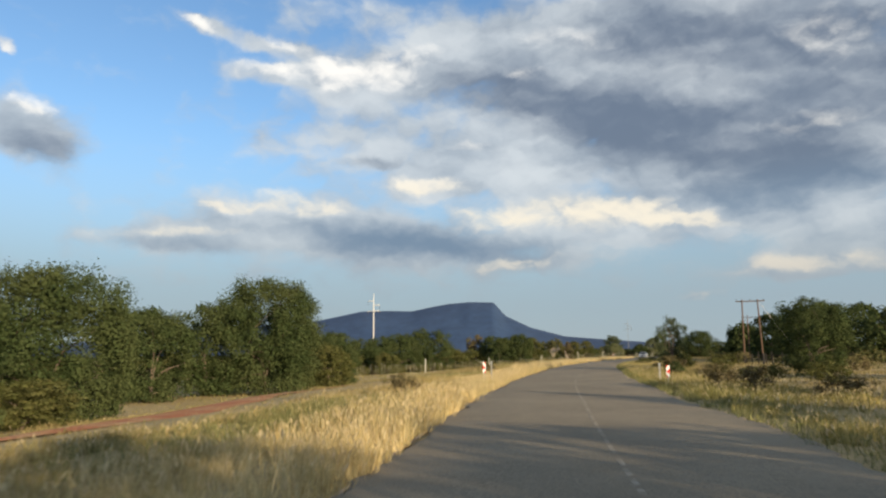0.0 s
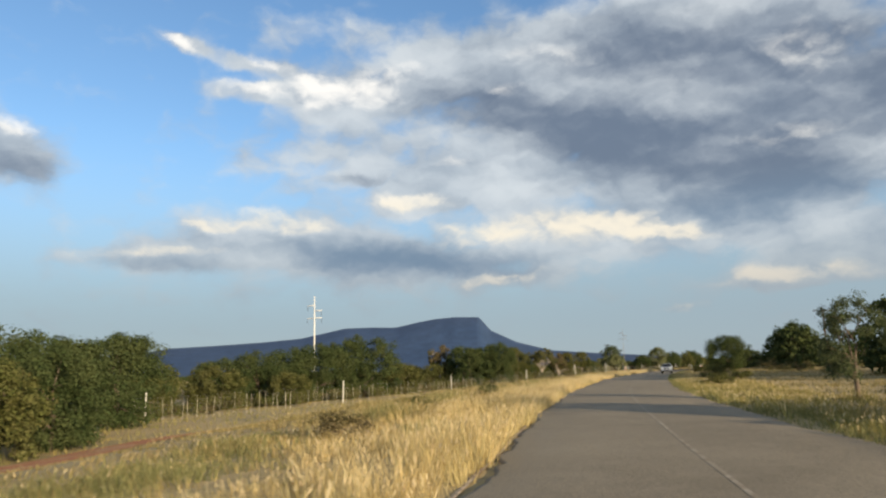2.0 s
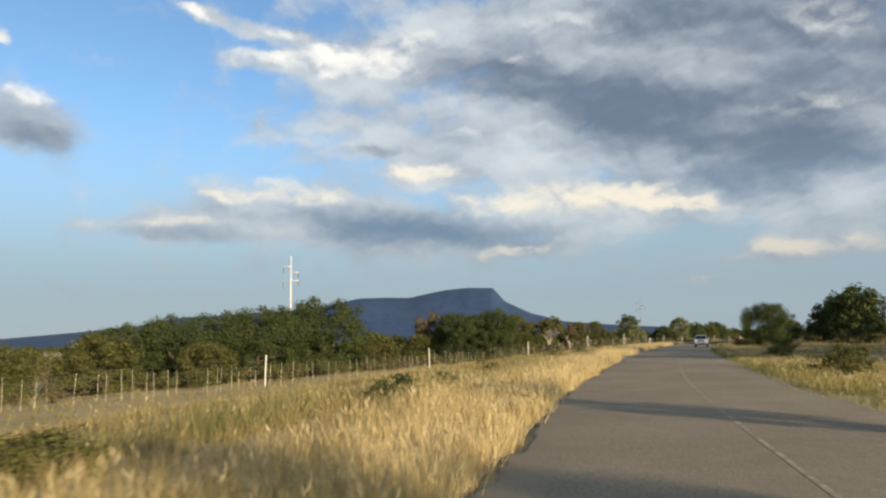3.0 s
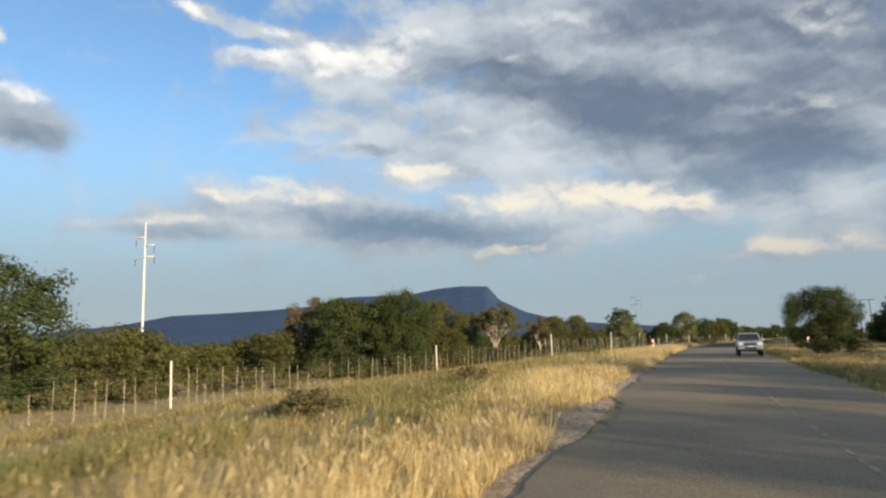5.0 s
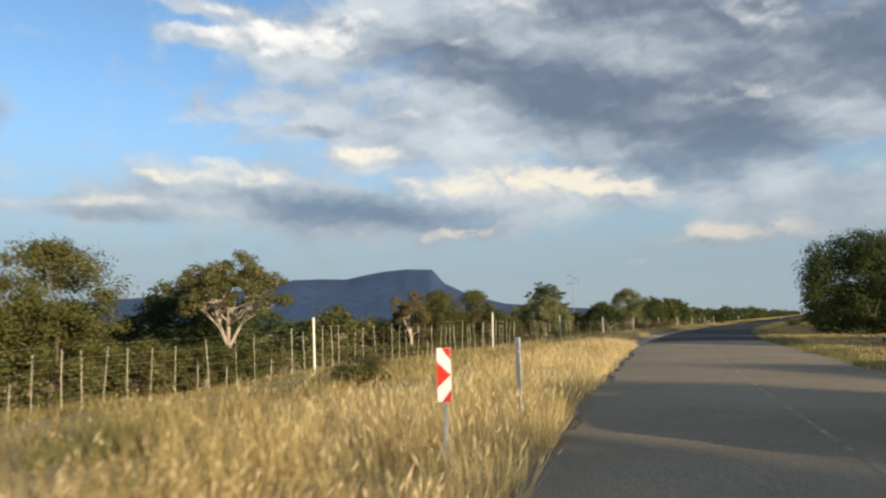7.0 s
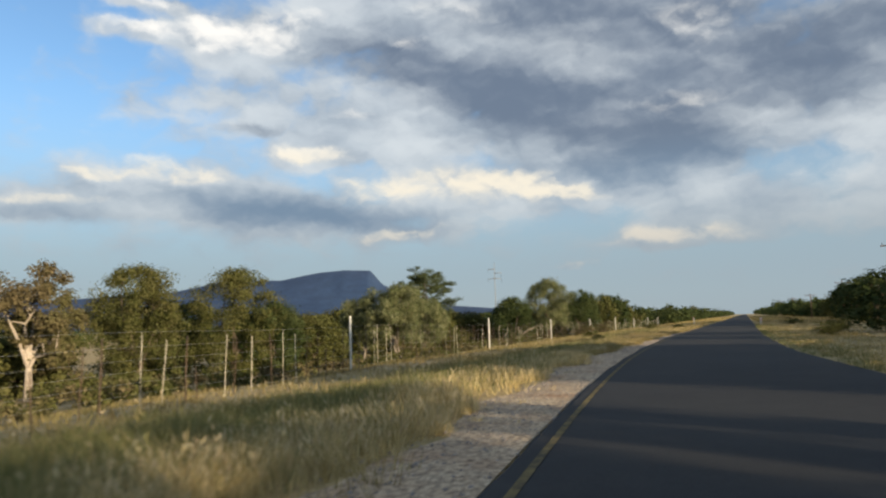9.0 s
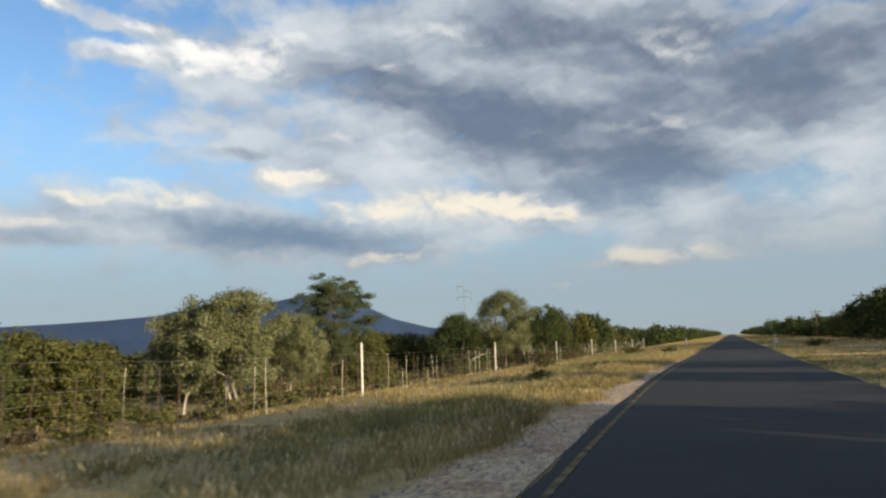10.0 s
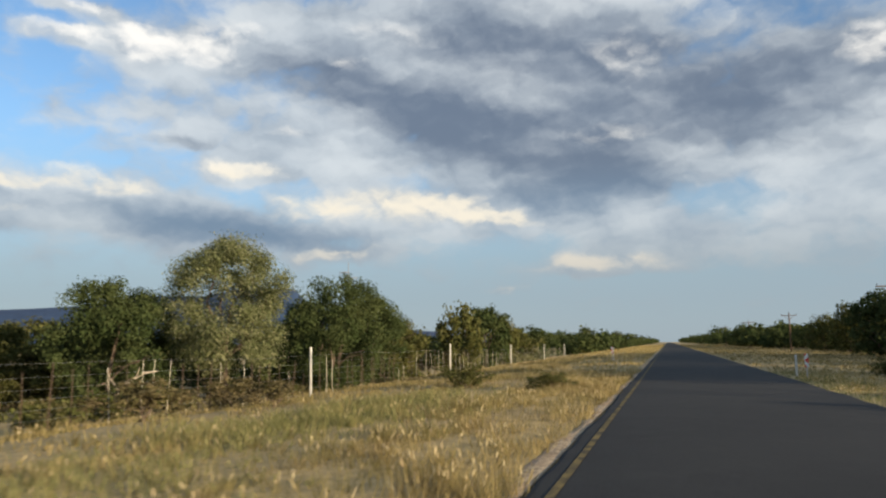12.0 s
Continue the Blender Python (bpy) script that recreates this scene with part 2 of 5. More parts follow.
def ramp(t, fac, stops):
    r = t.nodes.new("ShaderNodeValToRGB")
    while len(r.color_ramp.elements) < len(stops):
        r.color_ramp.elements.new(0.5)
    for e, (p, c) in zip(r.color_ramp.elements, stops):
        e.position, e.color = p, (*c, 1)
    t.links.new(fac, r.inputs[0])
    return r.outputs[0]


def blend(t, fac, a, b, how="MIX"):
    m = t.nodes.new("ShaderNodeMix")
    m.data_type, m.blend_type = "RGBA", how
    for slot, v in ((0, fac), (6, a), (7, b)):
        if isinstance(v, tuple):
            m.inputs[slot].default_value = (*v, 1)
        elif isinstance(v, (int, float)):
            m.inputs[slot].default_value = v
        else:
            t.links.new(v, m.inputs[slot])
    return m.outputs[2]


def bump(t, b, fac, strength=0.4, depth=0.02):
    n = t.nodes.new("ShaderNodeBump")
    n.inputs["Strength"].default_value, n.inputs["Distance"].default_value = strength, depth
    t.links.new(fac, n.inputs["Height"])
    t.links.new(n.outputs[0], b.inputs["Normal"])


def surface(name, broad_stops, fine_stops, broad_scale, fine_scale, rough=0.85, metal=0.0, spec=0.3, relief=0.3, depth=0.01, stretch_by=None):
    """Colour varied at two scales, with relief from the finer one."""
    m, t, b = material(name, rough, metal, spec)
    first = ramp(t, noise_of(t, broad_scale, 4, 0.6, stretch_by), broad_stops)
    fine = noise_of(t, fine_scale, 6, 0.7, stretch_by)
    t.links.new(blend(t, 1.0, first, ramp(t, fine, fine_stops), "MULTIPLY"), b.inputs[0])
    bump(t, b, fine, relief, depth)
    return m


GREYS = [(0.3, (0.7, 0.7, 0.7)), (0.7, (1.25, 1.22, 1.2))]
M_GROUND = surface("dry_ground", [(0.25, (0.30, 0.22, 0.10)), (0.5, (0.40, 0.30, 0.14)), (0.75, (0.24, 0.20, 0.09))],
                   [(0.3, (0.6, 0.6, 0.6)), (0.7, (1.3, 1.25, 1.2))], 0.15, 4.0, 0.95, relief=0.6, depth=0.05)
M_RED = surface("red_soil", [(0.42, (0.42, 0.145, 0.055)), (0.56, (0.46, 0.22, 0.09)), (0.68, (0.46, 0.33, 0.16))], GREYS, 0.6, 5.0, 0.95, relief=0.5, depth=0.03)
M_SANDY = surface("sandy_gravel", [(0.28, (0.38, 0.24, 0.14)), (0.45, (0.47, 0.36, 0.24)), (0.7, (0.55, 0.45, 0.31))],
                  [(0.40, (0.42, 0.38, 0.36)), (0.56, (1.15, 1.1, 1.05))], 0.8, 11.0, 0.95, relief=1.0, depth=0.03)
M_STONE = surface("gravel_stone", [(0.3, (0.15, 0.125, 0.11)), (0.7, (0.38, 0.33, 0.285))], GREYS, 3.0, 20.0, 0.9)


def asphalt(name, dark, light, grain, worn):
    m, t, b = material(name, 0.85, 0, 0.22)
    patchy = ramp(t, noise_of(t, 0.22, 5, 0.6), [(0.3, dark), (0.7, light)])
    fine = noise_of(t, 30.0, 4, 0.8)
    col = blend(t, 1.0, patchy, ramp(t, fine, [(0.35, (grain, grain, grain)), (0.68, (1.35, 1.33, 1.3))]), "MULTIPLY")
    streak = ramp(t, noise_of(t, 1.3, 5, 0.7), [(0.5, (0, 0, 0)), (0.72, (1, 1, 1))])
    col = blend(t, blend(t, 1.0, streak, (0.5, 0.5, 0.5), "MULTIPLY"), col, worn)
    t.links.new(col, b.inputs[0])
    bump(t, b, fine, 0.5, 0.006)
    return m


M_ROAD_OLD = asphalt("worn_asphalt", (0.215, 0.174, 0.118), (0.305, 0.250, 0.172), 0.45, (0.270, 0.220, 0.152))
M_ROAD_NEW = asphalt("fresh_asphalt", (0.021, 0.021, 0.022), (0.031, 0.031, 0.031), 0.6, (0.038, 0.037, 0.036))


def worn_paint(name, colour_, under, amount):
    m, t, b = material(name, 0.88, 0, 0.12)
    fac = ramp(t, noise_of(t, 2.2, 7, 0.75), [(amount - 0.1, (0, 0, 0)), (amount + 0.1, (1, 1, 1))])
    t.links.new(blend(t, fac, colour_, under), b.inputs[0])
    return m


M_LINE_WHITE = worn_paint("worn_white_paint", (0.40, 0.35, 0.27), (0.23, 0.182, 0.125), 0.46)
M_LINE_YELLOW = worn_paint("worn_yellow_paint", (0.20, 0.15, 0.06), (0.045, 0.041, 0.034), 0.50)


def plant(name, stops, translucent=0.35, patch=None):
    """Leaves and blades: a colour for each, some light let through."""
    m = bpy.data.materials.new(name)
    m.use_nodes = True
    t = m.node_tree
    t.nodes.remove(t.nodes["Principled BSDF"])
    g = t.nodes.new("ShaderNodeNewGeometry")
    col = ramp(t, g.outputs["Random Per Island"], stops)
    if patch:
        col = blend(t, ramp(t, noise_of(t, patch[0], 4, 0.6), [(0.42, (0, 0, 0)), (0.60, (1, 1, 1))]), col, blend(t, 0.5, col, patch[1]))
    if patch and len(patch) > 2:
        col = blend(t, ramp(t, noise_of(t, patch[2], 5, 0.65), [(0.50, (0, 0, 0)), (0.66, (1, 1, 1))]), col, blend(t, 0.6, col, patch[3]))
    if patch and len(patch) > 2:
        tuft = ramp(t, noise_of(t, 3.2, 3, 0.6), [(0.36, (0.72, 0.70, 0.64)), (0.64, (1.30, 1.28, 1.2))])
        col = blend(t, 1.0, col, tuft, "MULTIPLY")
    d, u, x = t.nodes.new("ShaderNodeBsdfDiffuse"), t.nodes.new("ShaderNodeBsdfTranslucent"), t.nodes.new("ShaderNodeMixShader")
    t.links.new(col, d.inputs[0])
    t.links.new(col, u.inputs[0])
    x.inputs[0].default_value = translucent
    t.links.new(d.outputs[0], x.inputs[1])
    t.links.new(u.outputs[0], x.inputs[2])
    t.links.new(x.outputs[0], t.nodes["Material Output"].inputs[0])
    return m


M_GRASS = plant("dry_grass", [(0.0, (0.52, 0.39, 0.175)), (0.4, (0.70, 0.55, 0.29)), (0.75, (0.80, 0.67, 0.41)), (1.0, (0.45, 0.37, 0.17))], 0.45, (0.20, (0.27, 0.24, 0.10), 0.6, (0.36, 0.25, 0.11)))
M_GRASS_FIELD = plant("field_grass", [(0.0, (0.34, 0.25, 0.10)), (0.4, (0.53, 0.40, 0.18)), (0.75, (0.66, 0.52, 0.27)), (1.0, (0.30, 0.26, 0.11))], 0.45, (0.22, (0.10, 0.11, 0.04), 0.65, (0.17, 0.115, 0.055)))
M_GRASS_DULL = plant("dull_grass", [(0.0, (0.22, 0.175, 0.075)), (0.4, (0.35, 0.275, 0.13)), (0.75, (0.47, 0.375, 0.195)), (1.0, (0.19, 0.17, 0.07))], 0.45, (0.24, (0.09, 0.10, 0.038), 0.7, (0.17, 0.115, 0.065)))
M_SEED = plant("grass_seed_heads", [(0.0, (0.58, 0.45, 0.24)), (0.5, (0.76, 0.63, 0.38)), (1.0, (0.52, 0.39, 0.24))], 0.5)
M_GRASS_OLIVE = plant("olive_grass", [(0.0, (0.11, 0.12, 0.045)), (0.5, (0.19, 0.19, 0.075)), (1.0, (0.36, 0.32, 0.15))], 0.4)
M_GRASS_GREEN = plant("green_grass", [(0.0, (0.17, 0.16, 0.055)), (0.5, (0.31, 0.26, 0.10)), (1.0, (0.46, 0.37, 0.17))], 0.4, (0.12, (0.15, 0.16, 0.055), 0.5, (0.24, 0.18, 0.08)))
M_LEAF_DARK = plant("dark_green_leaves", [(0.0, (0.034, 0.050, 0.019)), (0.5, (0.046, 0.064, 0.024)), (1.0, (0.066, 0.082, 0.033))], 0.24, (0.35, (0.090, 0.100, 0.040)))
M_LEAF_OLIVE = plant("olive_leaves", [(0.0, (0.070, 0.076, 0.026)), (0.5, (0.096, 0.099, 0.036)), (1.0, (0.138, 0.130, 0.054))], 0.30, (0.22, (0.060, 0.075, 0.024), 0.5, (0.135, 0.130, 0.060)))
M_LEAF_PALE = plant("pale_green_leaves", [(0.0, (0.085, 0.10, 0.042)), (0.5, (0.17, 0.182, 0.085)), (1.0, (0.31, 0.30, 0.17))], 0.35, (0.45, (0.07, 0.085, 0.03)))
M_LEAF_FEATHER = plant("feathery_leaves", [(0.0, (0.050, 0.066, 0.030)), (0.5, (0.076, 0.092, 0.045)), (1.0, (0.112, 0.122, 0.066))], 0.3, (0.4, (0.060, 0.078, 0.032)))
M_LEAF_BROWN = plant("brownish_leaves", [(0.0, (0.066, 0.054, 0.028)), (0.5, (0.115, 0.092, 0.048)), (1.0, (0.185, 0.145, 0.082))], 0.2, (0.25, (0.10, 0.115, 0.035)))
M_LEAF_THORN = plant("thorn_tree_leaves", [(0.0, (0.056, 0.062, 0.022)), (0.5, (0.100, 0.102, 0.041)), (1.0, (0.175, 0.155, 0.076))], 0.3)
M_BARK = surface("dark_bark", [(0.3, (0.09, 0.065, 0.045)), (0.7, (0.15, 0.115, 0.085))], GREYS, 1.5, 12.0, 0.9, relief=0.8, depth=0.03)
M_BARK_PALE = surface("pale_bark", [(0.3, (0.27, 0.225, 0.175)), (0.7, (0.44, 0.38, 0.31))], GREYS, 1.5, 12.0, 0.9, relief=0.6, depth=0.02)
M_POLE = surface("weathered_pole_wood", [(0.3, (0.075, 0.045, 0.030)), (0.7, (0.125, 0.078, 0.052))], GREYS, 1.0, 9.0, 0.85, stretch_by=(6, 6, 0.6))
M_NEAR_BLACK = surface("near_black", [(0.3, (0.015, 0.013, 0.012)), (0.7, (0.03, 0.025, 0.02))], GREYS, 2.0, 9.0, 0.8)
M_STEEL = surface("galvanised_steel", [(0.3, (0.36, 0.36, 0.36)), (0.7, (0.50, 0.50, 0.49))], GREYS, 2.0, 20.0, 0.5, 0.6)
M_DARK_STEEL = surface("rusty_steel", [(0.3, (0.06, 0.045, 0.035)), (0.7, (0.13, 0.085, 0.055))], GREYS, 3.0, 20.0, 0.75, 0.3)
M_PYLON = surface("pale_pylon_paint", [(0.3, (0.55, 0.54, 0.50)), (0.7, (0.68, 0.67, 0.62))], GREYS, 0.5, 8.0, 0.55)
M_POST_WHITE = surface("whitewashed_post", [(0.3, (0.58, 0.54, 0.46)), (0.7, (0.74, 0.71, 0.63))], [(0.3, (0.75, 0.75, 0.75)), (0.7, (1.1, 1.1, 1.1))], 2.0, 14.0, 0.8)
M_DROPPER = surface("grey_dropper_wood", [(0.3, (0.52, 0.46, 0.35)), (0.7, (0.70, 0.64, 0.52))], GREYS, 2.0, 14.0, 0.85)
M_PLATE_WHITE = surface("white_sign_face", [(0.3, (0.72, 0.72, 0.70)), (0.7, (0.80, 0.80, 0.78))], [(0.3, (0.92, 0.92, 0.92)), (0.7, (1.03, 1.03, 1.03))], 4.0, 25.0, 0.4)
M_PLATE_RED = surface("red_sign_face", [(0.3, (0.55, 0.03, 0.02)), (0.7, (0.66, 0.05, 0.03))], [(0.3, (0.9, 0.9, 0.9)), (0.7, (1.05, 1.05, 1.05))], 4.0, 25.0, 0.4)
# the blue of distance haze is put into the hill's own colour
M_HILL = surface("haze_blue_rock", [(0.3, (0.020, 0.043, 0.096)), (0.7, (0.029, 0.055, 0.114))], [(0.35, (0.85, 0.85, 0.85)), (0.65, (1.12, 1.12, 1.12))], 0.004, 0.02, 1.0, relief=0.12, depth=8.0)
M_CAR = surface("silver_blue_car_paint", [(0.3, (0.40, 0.43, 0.47)), (0.7, (0.44, 0.47, 0.51))], [(0.3, (0.97, 0.97, 0.97)), (0.7, (1.02, 1.02, 1.02))], 1.0, 30.0, 0.32, 0.35, 0.5, relief=0.02)
M_CAR_GLASS, _t, _b = material("tinted_car_glass", 0.05, 0.0, 0.6)
_b.inputs[0].default_value = (0.012, 0.014, 0.016, 1)
M_RUBBER = surface("tyre_rubber", [(0.3, (0.016, 0.016, 0.016)), (0.7, (0.026, 0.025, 0.024))], GREYS, 4.0, 30.0, 0.85)
M_PLASTIC = surface("black_plastic", [(0.3, (0.018, 0.018, 0.019)), (0.7, (0.028, 0.028, 0.028))], GREYS, 4.0, 30.0, 0.55)
M_CHROME = surface("chrome", [(0.3, (0.6, 0.6, 0.6)), (0.7, (0.7, 0.7, 0.7))], [(0.3, (0.97, 0.97, 0.97)), (0.7, (1.02, 1.02, 1.02))], 2.0, 20.0, 0.18, 1.0, relief=0.02)
M_LAMP = surface("headlamp_glass", [(0.3, (0.62, 0.64, 0.66)), (0.7, (0.7, 0.72, 0.74))], [(0.3, (0.95, 0.95, 0.95)), (0.7, (1.02, 1.02, 1.02))], 4.0, 20.0, 0.12)


# ---- mesh helpers ----
def mesh_of(name, verts, faces, mat):
    """A mesh out of arrays: verts (n, 3), faces (m, 3 or 4)."""
    v, f = np.asarray(verts, np.float32), np.asarray(faces, np.int32)
    d = bpy.data.meshes.new(name)
    d.vertices.add(len(v))
    d.vertices.foreach_set("co", v.ravel())
    d.loops.add(f.size)
    d.loops.foreach_set("vertex_index", f.ravel())
    d.polygons.add(len(f))
    d.polygons.foreach_set("loop_start", np.arange(len(f), dtype=np.int32) * f.shape[1])
    d.update(calc_edges=True)
    d.materials.append(mat)
    return d


def part(name, data, parent, label="", place=None):
    if isinstance(data, tuple):
        bm, mat = data
        d = bpy.data.meshes.new(name)
        bm.to_mesh(d)
        bm.free()
        d.materials.append(mat)
        data = d
    ob = new(name, data)
    ob.parent = parent
    if place is not None:
        ob.matrix_basis = place
    return tagged(ob, label) if label else ob


def box(bm, x, y, z, w, d, h, bevel=0.0, turn=None):
    """A box with its middle at x, y, z."""
    vs = bmesh.ops.create_cube(bm, size=1.0)["verts"]
    bmesh.ops.scale(bm, vec=(w, d, h), verts=vs)
    if bevel:
        es = list({e for v in vs for e in v.link_edges})
        vs = list({v for f in bmesh.ops.bevel(bm, geom=es, offset=bevel, segments=2, affect="EDGES")["faces"] for v in f.verts} | {v for v in vs if v.is_valid})
    if turn is not None:
        bmesh.ops.transform(bm, matrix=turn, verts=vs)
    bmesh.ops.translate(bm, vec=(x, y, z), verts=vs)
    return vs


def tube(points, radii, sides=7):
    """A tapered tube along points: verts and quads."""
    pts = [Vector(p) for p in points]
    verts, faces = [], []
    for i, p in enumerate(pts):
        way = (pts[min(i + 1, len(pts) - 1)] - pts[max(i - 1, 0)]).normalized()
        a = way.orthogonal().normalized()
        b = way.cross(a)
        for k in range(sides):
            ang = 2 * math.pi * k / sides
            verts.append(p + (a * math.cos(ang) + b * math.sin(ang)) * radii[i])
    for i in range(len(pts) - 1):
        for k in range(sides):
            n = (k + 1) % sides
            faces.append((i * sides + k, i * sides + n, (i + 1) * sides + n, (i + 1) * sides + k))
    top = len(verts)
    verts.append(pts[-1])
    for k in range(sides):
        faces.append(((len(pts) - 1) * sides + k, (len(pts) - 1) * sides + (k + 1) % sides, top, top))
    return [tuple(v) for v in verts], faces


def tube_mesh(name, points, radii, mat, sides=7):
    v, f = tube(points, radii, sides)
    d = bpy.data.meshes.new(name)
    d.from_pydata(v, [], [q if q[2] != q[3] else q[:3] for q in f])
    for p in d.polygons:
        p.use_smooth = True
    d.materials.append(mat)
    return d


def thing(name, x, y, label, category, group="", z=None, turn=0.0):
    e = new(name)
    e.empty_display_size = 0.2
    e.matrix_basis = pose(x, y, float(ground_z(x, y)[0]) if z is None else z, 0, 0, turn)
    return tagged(e, label, category, group)


# ---- ground ----
def steps(inner_a, inner_b, step, outer_a, outer_b):
    v = list(np.arange(inner_a, inner_b + 0.1, step))
    g = step
    while v[-1] < outer_b:
        g *= 1.22
        v.append(min(v[-1] + g, outer_b))
    g = step
    while v[0] > outer_a:
        g *= 1.22
        v.insert(0, max(v[0] - g, outer_a))
    return np.array(v)


gx, gy = steps(-70, 170, 2.5, -4800, 4800), steps(-30, 430, 2.5, -1500, 4900)
GX, GY = np.meshgrid(gx, gy)
flat_x, flat_y = GX.ravel(), GY.ravel()
gz = ground_z(flat_x, flat_y)
gz = np.where((np.abs(flat_x) > 900) | (flat_y > 1300) | (flat_y < -250), -2.2, gz)
n_x = len(gx)
quads = np.array([(j * n_x + i, j * n_x + i + 1, (j + 1) * n_x + i + 1, (j + 1) * n_x + i) for j in range(len(gy) - 1) for i in range(n_x - 1)])
tagged(new("ground", mesh_of("ground", np.stack([flat_x, flat_y, gz], 1), quads, M_GROUND)), "dry straw-covered savanna ground reaching to the horizon", "ground", kind="structure")


def strip(name, s_values, columns, mat, label, category, kind="structure"):
    """A ribbon along the road. columns: functions of s giving (l, z)."""
    rows = []
    for f in columns:
        l, z = f(s_values)
        x, y = at(s_values, l)
        rows.append(np.stack([x, y, np.broadcast_to(z, x.shape)], 1))
    v = np.stack(rows, 1).reshape(-1, 3)
    c = len(columns)
    f = np.array([(i * c + k, i * c + k + 1, (i + 1) * c + k + 1, (i + 1) * c + k) for i in range(len(s_values) - 1) for k in range(c - 1)])
    d = mesh_of(name, v, f, mat)
    d.polygons.foreach_set("use_smooth", np.ones(len(f), bool))
    return tagged(new(name, d), label, category, kind=kind)


rng = np.random.default_rng(7)


def ragged(s, size, seed):
    r = np.random.default_rng(seed)
    out = np.zeros(len(s))
    for wave in (4.0, 1.3, 0.6, 0.3):
        knots = np.arange(s[0] - 5, s[-1] + 5, wave)
        out += np.interp(s, knots, r.normal(0, size * (wave / 4) ** 0.6, len(knots)))
    return out


JOIN_S = 226.0
old_s = np.concatenate([np.arange(-120, -5, 5.0), np.arange(-5, JOIN_S, 0.3), [JOIN_S]])
new_s = np.concatenate([np.arange(JOIN_S, 380, 0.3), np.arange(380, 1590, 10.0)])


def carriageway(name, s, rough_edge, seed, mat, label):
    le, re = left_edge(s) + np.clip(ragged(s, rough_edge, seed), -0.25, 0.25), right_edge(s) + np.clip(ragged(s, rough_edge, seed + 1), -0.25, 0.25)
    cols = [lambda q: (le - 0.05, -0.10), lambda q: (le, -0.012), lambda q: (le + 0.08, -0.004)]
    for k in (0.25, 0.5, 0.75):
        cols.append(lambda q, k=k: (le + (re - le) * k, 0.03 * math.sin(math.pi * k)))
    cols += [lambda q: (re - 0.08, -0.004), lambda q: (re, -0.012), lambda q: (re + 0.05, -0.10)]
    strip(name, s, cols, mat, label, "road")


carriageway("road_old", old_s, 0.17, 3, M_ROAD_OLD, "worn grey-brown asphalt road with crumbling edges")
carriageway("road_new", new_s, 0.04, 5, M_ROAD_NEW, "newer dark asphalt road running straight to the horizon")


def crown(s, l):
    k = (l - left_edge(s)) / (right_edge(s) - left_edge(s))
    return 0.03 * np.sin(math.pi * np.clip(k, 0, 1)) + 0.0035


def marking(name, s, offset, width, mat, label):
    strip(name, s, [lambda q: (offset(q) - width / 2, crown(q, offset(q) - width / 2)), lambda q: (offset(q) + width / 2, crown(q, offset(q) + width / 2))], mat, label, "road marking")


marking("centre_line", np.arange(-20, JOIN_S, 1.0), lambda s: np.interp(s, [0, 11, 25, 35, 56, 72, 100, 150, 185, 226], [1.2, 1.5, 1.85, 1.9, 2.15, 2.18, 1.98, 2.5, 2.3, 2.3]), 0.085, M_LINE_WHITE, "faded white painted centre line")
marking("edge_line", np.concatenate([np.arange(JOIN_S + 2, 380, 1.0), np.arange(380, 900, 10.0)]), lambda s: left_edge(s) + 0.32, 0.11, M_LINE_YELLOW, "worn yellow painted edge line")


def bare_shoulder(s, k):
    return left_edge(s) - 0.03 - shoulder(s) * k + (0.25 * np.sin(s * 0.7) + 0.15 * np.sin(s * 1.9)) * k * np.clip(shoulder(s), 0, 1)


sh_s = np.arange(-10, 420, 0.8)
strip("gravel_shoulder", sh_s, [lambda q: (bare_shoulder(q, 1.0), -0.075), lambda q: (bare_shoulder(q, 0.7), -0.04), lambda q: (bare_shoulder(q, 0.35), -0.03), lambda q: (bare_shoulder(q, 0.0), -0.03)],
      M_SANDY, "pale sandy gravel shoulder beside the asphalt", "shoulder")

# the red track beside the trees
ty = np.arange(15.0, 108.0, 1.5)
tx = np.interp(ty, [15, 28, 40, 54, 66, 78, 92, 108], [-12.5, -11.8, -10.9, -9.3, -7.6, -6.4, -5.8, -3.5])
tw = 2.6 * np.clip(np.minimum((ty - 15) / 12, (108 - ty) / 20), 0.15, 1) + 0.25 * np.sin(ty * 0.9)
track_v = []
for x, y, w in zip(tx, ty, tw):
    for k in (-1, -0.4, 0.4, 1):
        track_v.append((x + k * w, y, float(ground_z(x + k * w, y)[0]) + (0.02 if abs(k) == 1 else 0.07)))
track_f = [(i * 4 + k, i * 4 + k + 1, i * 4 + k + 5, i * 4 + k + 4) for i in range(len(ty) - 1) for k in range(3)]
tagged(new("dirt_track", mesh_of("dirt_track", track_v, track_f, M_RED)), "bare reddish dirt track along the verge", "track", kind="structure")

